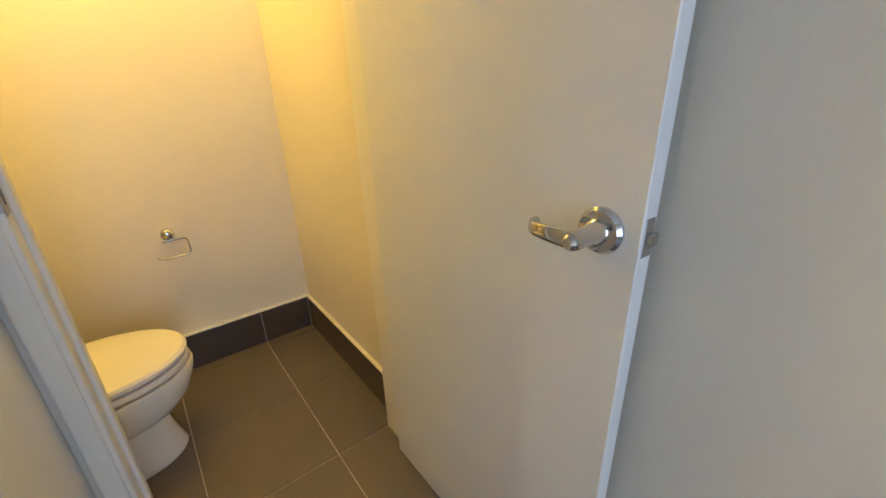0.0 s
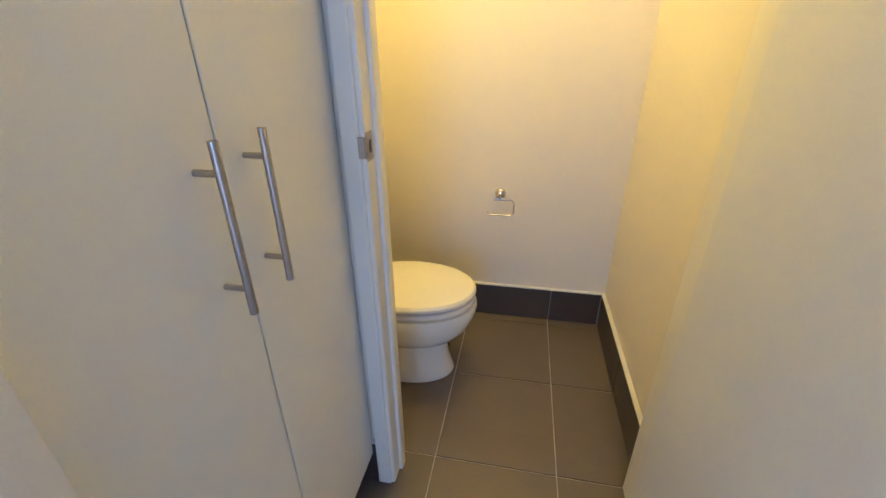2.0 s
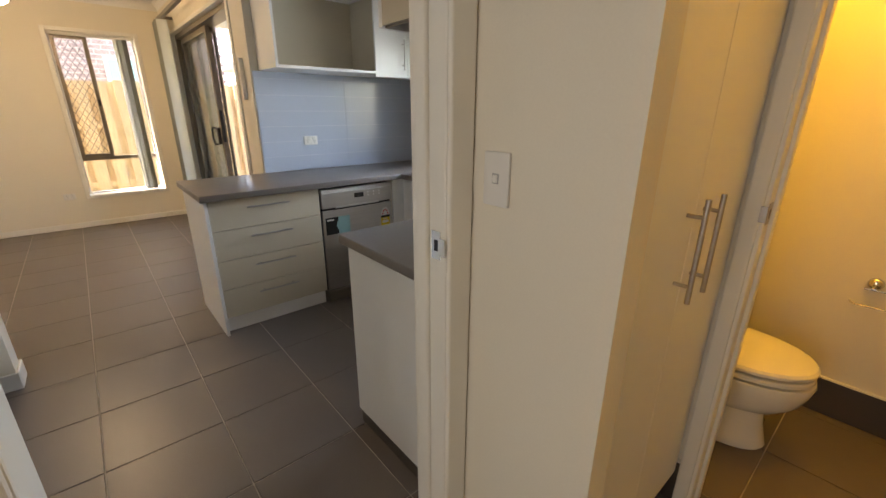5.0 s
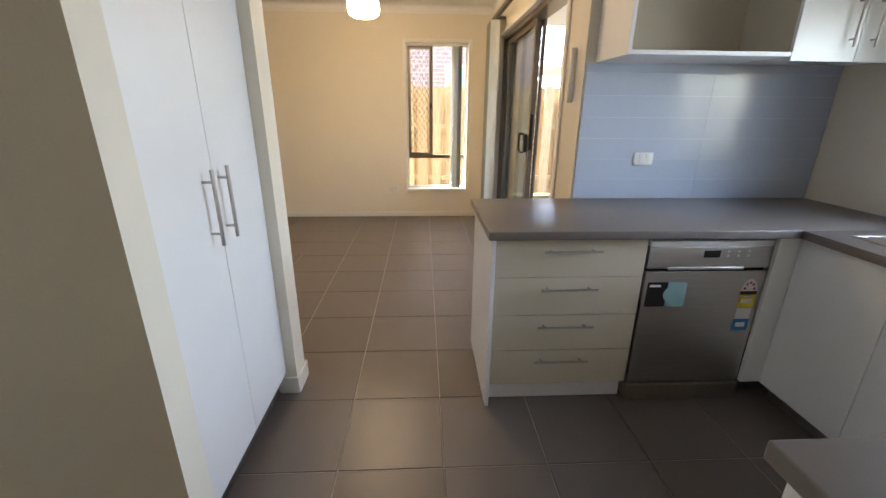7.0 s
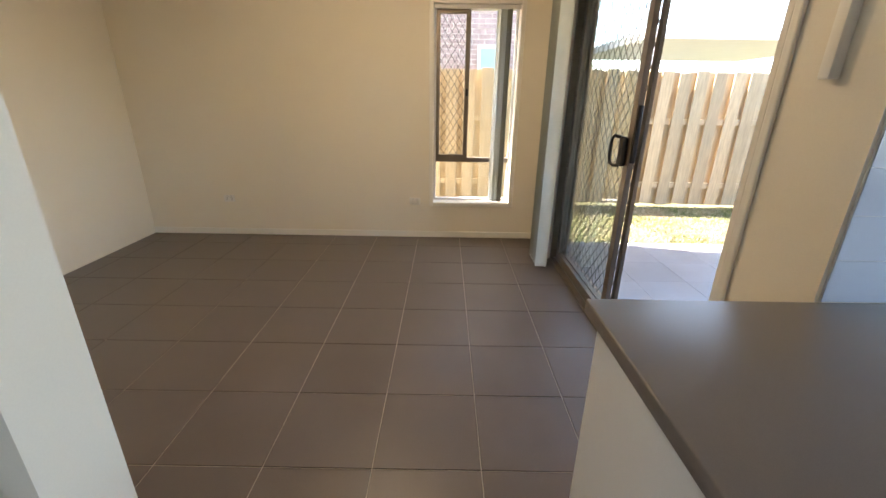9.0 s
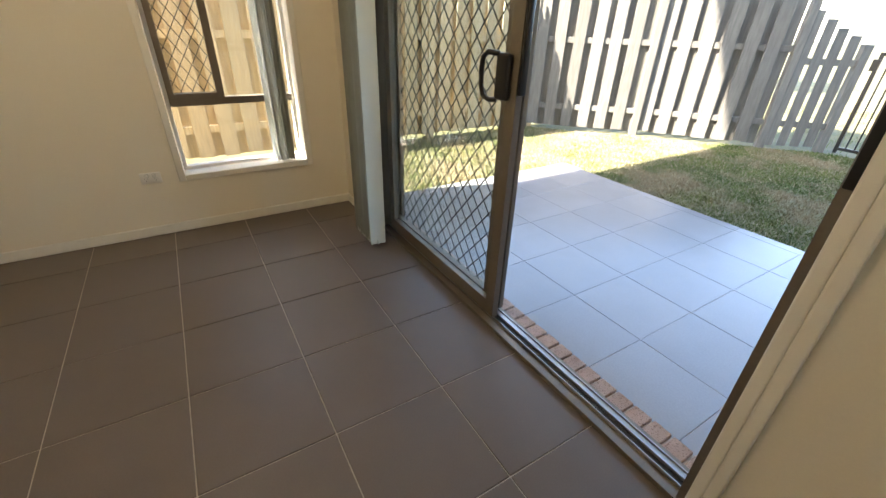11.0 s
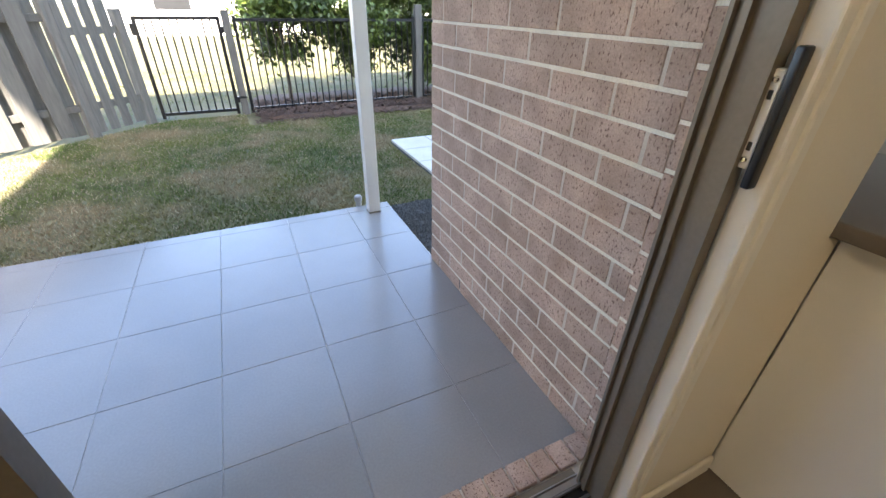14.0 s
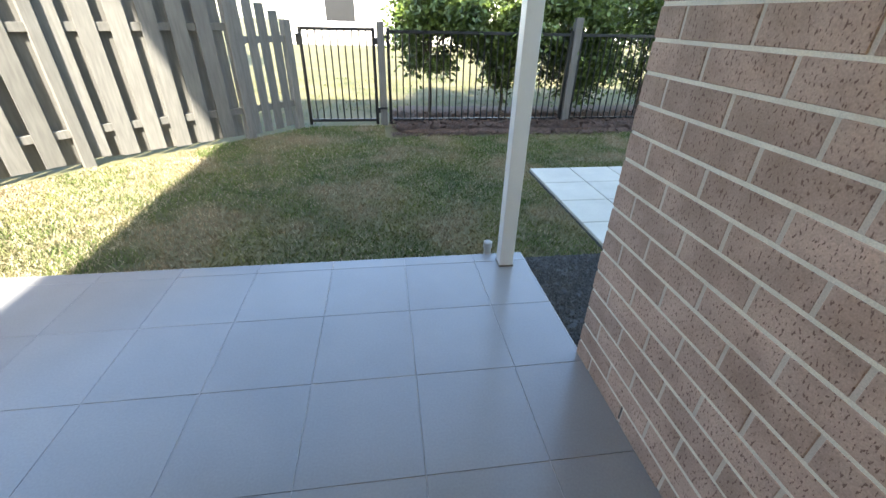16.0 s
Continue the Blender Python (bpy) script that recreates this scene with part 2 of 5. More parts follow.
def thing(name, label, category, group="", place=(0, 0, 0)):
    ob = new(name)
    ob.empty_display_size = 0.1
    ob.location = place
    return tagged(ob, label, category, group)


def structure(name, bm, mat, label="", category="", smooth=False):
    ob = part(name, bm, mat, smooth=smooth)
    return tagged(ob, label, category, kind="structure")


def cuts(lo, hi, start, step):
    """The joints between lo and hi of a grid with this start and step, with both ends."""
    k0 = math.ceil((lo - start) / step + 1e-6)
    out = [lo]
    while start + k0 * step < hi - 1e-6:
        out.append(start + k0 * step)
        k0 += 1
    return out + [hi]


def lay(name, parent, mat, xs, ys, z0, z1, gap, inside=None, bevel=0.0015):
    """Tiles between the joints xs and ys; alike tiles share one mesh."""
    shared = {}
    for xa, xb in zip(xs, xs[1:]):
        for ya, yb in zip(ys, ys[1:]):
            w, d = round(xb - xa - gap, 4), round(yb - ya - gap, 4)
            if w < 0.012 or d < 0.012 or (inside and not inside((xa + xb) / 2, (ya + yb) / 2)):
                continue
            if (w, d) not in shared:
                shared[w, d] = mesh_of(box(bmesh.new(), -w / 2, w / 2, -d / 2, d / 2, z0, z1, bevel), name, mat)
            ob = new(name, shared[w, d])
            ob.parent = parent
            ob.location = ((xa + xb) / 2, (ya + yb) / 2, 0)

# ---- the large structure ----
WEST, NORTH, CEIL = -6.42, 0.975, 2.66
T = 0.453

floor = structure("floor", boxes((-6.67, 1.0, -3.3, NORTH + 0.14, -0.2, -0.004), (-3.118, 1.0, NORTH, 2.57, -0.2, -0.004)), M["grout"],
                  "brown-grey ceramic tile floor with pale grout joints", "floor")
structure("ceiling", boxes((-6.67, 1.0, -3.3, 1.2, CEIL, CEIL + 0.1), (-3.33, 1.0, 1.2, 2.68, CEIL, CEIL + 0.1)), M["ceiling"],
          "plain white plaster ceiling", "ceiling")

WY0, WY1, WZ0, WZ1 = -0.150, 0.682, 0.382, 2.268          # window opening in the west wall
structure("wall_west", boxes((-6.67, WEST, -3.3, WY0, 0, CEIL), (-6.67, WEST, WY1, NORTH + 0.225, 0, CEIL),
                             (-6.67, WEST, WY0, WY1, 0, WZ0), (-6.67, WEST, WY0, WY1, WZ1, CEIL)), M["wall"],
          "plain cream painted plaster wall", "wall")
DX0, DX1, DZ1 = -5.84, -3.47, 2.27                      # sliding door opening in the north wall
structure("wall_north", boxes((WEST, DX0, NORTH, 1.115, -0.1, CEIL), (DX1, -3.118, NORTH, 1.115, -0.1, CEIL), (DX0, DX1, NORTH, 1.115, DZ1, CEIL)),
          M["wall"], "cream painted wall around the sliding door", "wall")
structure("wall_kitchen_west", boxes((-3.222, -3.118, 1.115, 2.68, -0.12, CEIL)), M["wall"], "cream kitchen wall", "wall")
KX0, KX1, KZ0, KZ1 = -2.40, -1.35, 1.08, 2.00
structure("wall_kitchen_north", boxes((-3.118, KX0, 2.47, 2.68, 0, CEIL), (KX1, -0.38, 2.47, 2.68, 0, CEIL),
                                      (KX0, KX1, 2.47, 2.68, 0, KZ0), (KX0, KX1, 2.47, 2.68, KZ1, CEIL)), M["wall"],
          "cream kitchen wall with the window opening", "wall")
JY = 0.51
structure("wall_hall_west", boxes((-0.49, -0.38, JY + 0.02, 2.57, 0, CEIL), (-0.49, -0.38, -0.27, JY + 0.02, 2.12, CEIL),
                                  (-0.49, -0.38, -1.9, -0.27, 0, CEIL)), M["wall"], "cream wall between the hall and the kitchen", "wall")
structure("wall_switch", boxes((-0.38, 0.012, 0.59, 0.67, 0, CEIL), (-0.38, -0.012, 0.67, 1.38, 2.36, CEIL)), M["wall"],
          "cream wall return that carries the light switch", "wall")
structure("wall_wc_front", boxes((-0.38, 0.032, 1.38, 1.49, 0, CEIL), (0.032, 0.84, 1.38, 1.49, 2.12, CEIL), (0.84, 0.88, 1.38, 1.49, 0, CEIL)),
          M["wall"], "cream wall with the toilet doorway", "wall")
structure("wall_wc_back", boxes((-0.38, 1.0, 2.46, 2.57, 0, CEIL)), M["wall"], "plain cream wall behind the toilet paper holder", "wall")
structure("wall_east", boxes((0.88, 1.0, -1.9, 2.46, 0, CEIL)), M["wall"], "plain cream wall along hall and toilet", "wall")
# unseen wall; its opening is added for the hall lamp and closed behind
structure("wall_hall_south", boxes((-1.607, -0.30, -2.0, -1.9, 0, CEIL), (0.80, 1.0, -2.0, -1.9, 0, CEIL), (-0.30, 0.80, -2.0, -1.9, 0, 0.35), (-0.30, 0.80, -2.0, -1.9, 2.10, CEIL), (-0.4, 0.9, -2.14, -2.1, 0, CEIL)), M["wall"], "unseen cream wall closing the hall, opened for the added lamp", "wall")
structure("wall_pantry_near", boxes((-1.716, -1.607, -1.9, -0.605, 0, CEIL)), M["wall"], "cream wall beside the pantry", "wall")
structure("wall_pantry_far", boxes((-2.715, -2.572, -3.3, -0.605, 0, CEIL)), M["wall"], "cream nib wall at the end of the pantry", "wall")
structure("wall_pantry_back", boxes((-2.572, -1.716, -1.35, -1.25, 0, CEIL), (-2.572, -1.716, -1.25, -0.66, 2.36, CEIL)), M["wall"], "cream wall behind the pantry", "wall")
structure("wall_south", boxes((WEST, -2.715, -3.3, -3.2, 0, CEIL)), M["wall"], "plain cream dining room wall", "wall")

# unseen house above and around, added to throw the shade over the patio and lawn
# storey block out of view; its eave is widened to place the shadow edge
structure("upper_storey", boxes((-6.70, 3.0, -6.0, 1.2, CEIL + 0.1, 6.9), (-3.332, 3.0, 1.2, 2.68, CEIL + 0.1, 6.9),
                                (-8.45, 3.2, -6.3, 1.6, 6.9, 7.1), (-3.6, 3.2, 1.6, 3.0, 6.9, 7.1)), M["render"],
          "unseen upper storey block with a wide eave, added to throw shade", "house wall")
structure("wall_outer_east", boxes((1.0, 3.0, -6.0, 2.68, -0.14, CEIL + 0.1)), M["render"], "closed neighbouring part of the house", "wall")
structure("wall_outer_south", boxes((-6.67, 1.0, -6.0, -3.3, -0.14, CEIL + 0.1)), M["render"], "closed rear part of the house", "wall")
structure("patio_roof", boxes((-6.62, -3.25, 1.2, 3.72, 2.50, 2.60), (-6.62, -3.25, 3.42, 3.62, 2.34, 2.50)), M["ceiling"],
          "flat white patio roof with a front beam", "roof")


def cornice(name, pts, inward):
    """A coved cornice between two points along the top of a wall."""
    (xa, ya), (xb, yb) = pts
    bm = bmesh.new()
    prof = [(0, 0)] + [(0.085 * (1 - math.cos(a)), -0.085 + 0.085 * math.sin(a)) for a in (0, 0.4, 0.8, 1.2, math.pi / 2)] + [(0.095, 0)]
    rings = [[(x + inward[0] * (u + 0.002), y + inward[1] * (u + 0.002), CEIL + v) for u, v in prof] for x, y in ((xa, ya), (xb, yb))]
    loft(bm, rings)
    return structure(name, bm, M["ceiling"], "white coved plaster cornice", "cornice")


cornice("cornice_west", ((WEST, -3.2), (WEST, NORTH)), (1, 0))
cornice("cornice_north", ((WEST, NORTH), (-3.12, NORTH)), (0, -1))


def skirting(name, x0, x1, y0, y1, h=0.068):
    bm = box(bmesh.new(), x0, x1, y0, y1, 0.001, h, 0.004)
    return structure(name, bm, M["trim"], "painted timber skirting board", "skirting")


skirting("baseboard_west", WEST + 0.001, WEST + 0.014, -3.2, NORTH - 0.002)
skirting("baseboard_north", DX1 + 0.075, -3.07, NORTH - 0.014, NORTH - 0.001, 0.075)
skirting("baseboard_north_left", WEST + 0.015, DX0 - 0.06, NORTH - 0.014, NORTH - 0.001)
skirting("baseboard_pantry_end", -2.571, -2.557, -0.70, -0.592, 0.10)
skirting("baseboard_pantry_nib", -2.715, -2.5715, -0.604, -0.591, 0.10)
skirting("baseboard_pantry_far", -2.728, -2.716, -3.2, -0.591, 0.10)


def architrave(name, edges, mat=M["trim"]):
    """Door trim from bars, each with a rounded front edge."""
    bm = bmesh.new()
    for e in edges:
        box(bm, *e, 0.006, 2)
    return structure(name, bm, mat, "white painted timber door trim", "door trim")


# kitchen doorway lining, stop and trim
architrave("trim_kitchen_doorway", [(-0.50, -0.372, JY, JY + 0.0195, 0, 2.10), (-0.47, -0.43, JY - 0.012, JY + 0.004, 0, 2.09),
                                    (-0.379, -0.362, JY + 0.004, 0.586, 0, 2.16), (-0.508, -0.491, JY + 0.004, 0.575, 0, 2.16),
                                    (-0.50, -0.372, -0.269, -0.25, 0, 2.10), (-0.379, -0.362, -0.335, -0.254, 0, 2.16), (-0.508, -0.491, -0.335, -0.254, 0, 2.16),
                                    (-0.50, -0.372, -0.25, JY, 2.08, 2.119)])
# toilet doorway lining, stop and trim
architrave("trim_wc_doorway", [(0.033, 0.052, 1.368, 1.50, 0, 2.10), (0.048, 0.064, 1.420, 1.46, 0, 2.09), (-0.006, 0.040, 1.361, 1.379, 0, 2.17),
                               (0.82, 0.839, 1.368, 1.50, 0, 2.10), (0.832, 0.879, 1.361, 1.379, 0, 2.17), (0.052, 0.82, 1.368, 1.50, 2.08, 2.119)])
# sliding door reveal trim, inside
architrave("trim_sliding_door", [(DX1 - 0.022, DX1 + 0.012, NORTH - 0.012, NORTH + 0.034, 0, DZ1), (DX1 + 0.012, DX1 + 0.046, NORTH - 0.016, NORTH - 0.001, 0, DZ1 + 0.05),
                                 (DX0 - 0.012, DX0 + 0.022, NORTH - 0.012, NORTH + 0.034, 0, DZ1), (DX0 - 0.05, DX0 - 0.012, NORTH - 0.016, NORTH - 0.001, 0, DZ1 + 0.05),
                                 (DX0 - 0.012, DX1 + 0.012, NORTH - 0.014, NORTH + 0.034, DZ1 - 0.022, DZ1 + 0.012)])
architrave("trim_window", [(WEST - 0.10, WEST + 0.016, WY0 - 0.03, WY0 + 0.012, WZ0 - 0.03, WZ1 + 0.03), (WEST - 0.10, WEST + 0.016, WY1 - 0.012, WY1 + 0.03, WZ0 - 0.03, WZ1 + 0.03),
                           (WEST - 0.10, WEST + 0.016, WY0 + 0.012, WY1 - 0.012, WZ0 - 0.03, WZ0 + 0.012), (WEST - 0.10, WEST + 0.016, WY0 + 0.012, WY1 - 0.012, WZ1 - 0.012, WZ1 + 0.03)])

# tiled skirting in the toilet, with a pale capping strip
for nm, bars in (("skirting_wc", [(-0.379, 0.862, 2.444, 2.459, 0.19, 0.198), (0.862, 0.879, 1.501, 2.459, 0.19, 0.198)]),):
    structure(nm, boxes(*bars), M["trim"], "pale capping strip over the tiled skirting", "skirting")

# ---- outdoors ----
GZ = -0.14
rng = random.Random(7)


def ground_mesh():
    bm = bmesh.new()
    grid, n = {}, 46
    xs = [-60, -30, -18, -12] + [-9 + 0.25 * k for k in range(40)] + [2, 5, 10, 20, 40]
    ys = [-40, -20, -8, -2, 0.5] + [1.0 + 0.25 * k for k in range(36)] + [11, 13, 16, 20, 30, 60, 120]
    for i, x in enumerate(xs):
        for j, y in enumerate(ys):
            near = -9 < x < 1.5 and 3.7 < y < 9.5
            h = 0.014 * noise.noise((x * 1.1, y * 1.1, 0)) if near else 0.0
            grid[i, j] = bm.verts.new((x, y, GZ + h - (0.02 if y < 3.7 else 0)))
    for i in range(len(xs) - 1):
        for j in range(len(ys) - 1):
            bm.faces.new((grid[i, j], grid[i + 1, j], grid[i + 1, j + 1], grid[i, j + 1]))
    return bm


def grass_material(name, a, b, c):
    m = material(name, a, 0.9, vary=0.26, grain=0.35, grain_scale=70, vary_scale=1.6, tint=b)
    n, l = m.node_tree.nodes, m.node_tree.links
    bs = n["Principled BSDF"]
    src = bs.inputs["Base Color"].links[0].from_socket
    t = n.new("ShaderNodeTexNoise")
    t.inputs["Scale"].default_value, t.inputs["Detail"].default_value = 1.5, 5
    g = n.new("ShaderNodeNewGeometry")
    l.new(g.outputs["Position"], t.inputs["Vector"])
    r = n.new("ShaderNodeMapRange")
    r.inputs["From Min"].default_value, r.inputs["From Max"].default_value = 0.46, 0.62
    l.new(t.outputs["Fac"], r.inputs["Value"])
    mix = n.new("ShaderNodeMix")
    mix.data_type = "RGBA"
    mix.inputs["B"].default_value = (*c, 1)
    l.new(r.outputs["Result"], mix.inputs["Factor"]), l.new(src, mix.inputs["A"])
    l.new(mix.outputs["Result"], bs.inputs["Base Color"])
    return m


M["lawn"] = grass_material("lawn_soil", (0.075, 0.078, 0.024), (0.110, 0.093, 0.040), (0.130, 0.112, 0.050))
M["blade"] = grass_material("grass_blade", (0.056, 0.116, 0.012), (0.130, 0.126, 0.040), (0.25, 0.190, 0.110))
structure("ground", ground_mesh(), M["lawn"], "dry patchy lawn, green and straw-coloured", "lawn", smooth=True)


def blades(name, count, area, h, mat, skip=None, label="short dry grass blades on the lawn"):
    r = np.random.RandomState(11)
    x = r.uniform(area[0], area[1], count)
    y = r.uniform(area[2], area[3], count)
    if skip is not None:
        keep = ~skip(x, y)
        x, y = x[keep], y[keep]
    k = len(x)
    a, lean = r.uniform(0, 6.283, k), r.uniform(0, 6.283, k)
    hh, w = h * r.uniform(0.35, 1.15, k), r.uniform(0.003, 0.007, k)
    z = np.array([GZ - 0.004 + 0.014 * noise.noise((p * 1.1, q * 1.1, 0)) for p, q in zip(x.tolist(), y.tolist())])
    far = hh * r.uniform(0.3, 1.3, k)
    v = np.empty((k, 3, 3))
    v[:, 0] = np.stack([x - np.cos(a) * w, y - np.sin(a) * w, z], 1)
    v[:, 1] = np.stack([x + np.cos(a) * w, y + np.sin(a) * w, z], 1)
    v[:, 2] = np.stack([x + np.cos(lean) * far, y + np.sin(lean) * far, z + hh + 0.004], 1)
    me = bpy.data.meshes.new(name)
    me.from_pydata(v.reshape(-1, 3).tolist(), [], np.arange(3 * k).reshape(-1, 3).tolist())
    me.materials.append(mat)
    return tagged(new(name, me), label, "grass", kind="stuff")


def fence_y(x):
    return 7.55 + (x + 5.4) * 0.915


def off_lawn(x, y):
    return ((y > fence_y(x) - 0.05) & (x < -5.3)) | ((x > -3.34) & (x < -2.72) & (y < 3.62)) | ((x > -2.68) & (x < -1.2) & (y < 5.5)) | \
        ((x > -6.52) & (x < -3.3) & (y < 3.64)) | ((x > -4.2) & (y > 7.05 + 0.12 * np.sin(x * 5)))


blades("lawn_grass", 260000, (-8.5, 0.6, 1.3, 7.62), 0.030, M["blade"], off_lawn)
blades("dry_stalks", 42000, (-8.5, 0.6, 1.3, 7.62), 0.028, M["straw"], off_lawn, "pale dead grass stalks on the lawn")
# dry grass; the extra pale blades also put the sun's glare into the colour
blades("straw_patch", 42000, (-8.45, -6.1, 1.3, 6.2), 0.026, M["straw"], off_lawn, "pale straw on the dry lawn, brightening its sunlit side")
blades("far_grass", 9000, (-9.0, 3.0, 7.75, 13.0), 0.07, M["blade"], lambda x, y: (x > -5.0) & (y < 8.6), "sunlit grass beyond the gate")

# patio slab under the tiles
patio = structure("patio", boxes((-6.52, -3.318, 1.116, 3.635, -0.32, -0.0685)), M["patio_grout"], "grey porcelain tiled patio in shade", "patio")
structure("gravel_strip", boxes((-3.317, -2.72, 2.70, 3.62, -0.30, -0.105)), M["gravel"], "strip of dark gravel beside the brick wall", "gravel bed")

# ---- things: toilet and hall ----
def ring(cx, cy, rx, ry, z, n=28, egg=0.0):
    return [(cx + rx * math.cos(a) * (1 + egg * math.cos(a)), cy + ry * math.sin(a), z) for a in (2 * math.pi * k / n for k in range(n))]


def toilet():
    ob = thing("toilet", "white ceramic close-coupled toilet with its lid closed", "toilet", place=(0, 0, 0))
    cy = 1.965
    rows = [(-0.06, 0.213, 0.128, 0.002), (-0.06, 0.217, 0.131, 0.012), (-0.06, 0.206, 0.122, 0.05), (-0.062, 0.192, 0.112, 0.11), (-0.064, 0.186, 0.108, 0.165), (-0.064, 0.178, 0.104, 0.182),
            (-0.06, 0.188, 0.116, 0.192), (-0.048, 0.232, 0.158, 0.222), (-0.038, 0.262, 0.184, 0.27), (-0.032, 0.280, 0.198, 0.33), (-0.03, 0.287, 0.205, 0.370), (-0.03, 0.283, 0.202, 0.382)]
    part("pan", loft(bmesh.new(), [ring(cx, cy, rx, ry, z, 32) for cx, rx, ry, z in rows]), M["ceramic"], ob, smooth=True)
    def disc(rx, ry, z0, z1, r=0.008):
        return loft(bmesh.new(), [ring(-0.03, cy, rx - r, ry - r, z0, 36), ring(-0.03, cy, rx, ry, z0 + r * 0.7, 36),
                                  ring(-0.03, cy, rx, ry, z1 - r, 36), ring(-0.03, cy, rx - r * 0.6, ry - r * 0.6, z1 - r * 0.25, 36),
                                  ring(-0.03, cy, rx - 0.03, ry - 0.03, z1 + 0.002, 36), ring(-0.03, cy, rx * 0.4, ry * 0.4, z1 + 0.006, 36)])
    part("seat", disc(0.277, 0.200, 0.387, 0.413), M["seat"], ob, "white plastic seat ring", smooth=True)
    part("lid", disc(0.280, 0.205, 0.420, 0.456, 0.014), M["seat"], ob, "closed glossy white lid", smooth=True)
    for dy in (-0.075, 0.075):
        part("hinge", tube(bmesh.new(), [(-0.285, cy + dy - 0.02, 0.440), (-0.285, cy + dy + 0.02, 0.440)], 0.012), M["chrome"], ob, smooth=True)
    body = box(bmesh.new(), -0.375, -0.205, cy - 0.19, cy + 0.19, 0.40, 0.76, 0.025, 3)
    part("cistern", body, M["ceramic"], ob, smooth=True)
    part("cistern_lid", box(bmesh.new(), -0.377, -0.195, cy - 0.198, cy + 0.198, 0.762, 0.79, 0.010, 2), M["ceramic"], ob, smooth=True)
    part("flush_button", tube(bmesh.new(), [(-0.29, cy, 0.789), (-0.29, cy, 0.797)], 0.025, 20), M["chrome"], ob, smooth=True)
    part("floor_bolt_cap", tube(bmesh.new(), [(0.112, cy + 0.06, 0.095), (0.122, cy + 0.066, 0.097)], 0.011, 12), M["dark_plastic"], ob, smooth=True)


toilet()


def paper_holder():
    x, y, z = 0.305, 2.46, 0.714
    ob = thing("toilet_paper_holder", "empty chrome wire toilet paper holder on the wall", "paper holder", place=(0, 0, 0))
    part("rose", tube(bmesh.new(), [(x, y - 0.001, z), (x, y - 0.010, z), (x, y - 0.018, z), (x, y - 0.024, z)], [0.027, 0.027, 0.022, 0.010], 24), M["chrome"], ob, smooth=True)
    part("stem", tube(bmesh.new(), [(x, y - 0.02, z - 0.004), (x, y - 0.055, z - 0.012)], 0.008, 14), M["chrome"], ob, smooth=True)
    w = [(x - 0.03, y - 0.055, z - 0.016), (x, y - 0.055, z - 0.016), (x + 0.055, y - 0.055, z - 0.016), (x + 0.066, y - 0.055, z - 0.022), (x + 0.07, y - 0.055, z - 0.034), (x + 0.07, y - 0.056, z - 0.078),
         (x + 0.064, y - 0.056, z - 0.090), (x + 0.05, y - 0.056, z - 0.095), (x - 0.045, y - 0.056, z - 0.095), (x - 0.056, y - 0.056, z - 0.090), (x - 0.062, y - 0.056, z - 0.082)]
    part("wire", tube(bmesh.new(), w, 0.0040, 8), M["chrome"], ob, "chrome wire loop", smooth=True)


paper_holder()


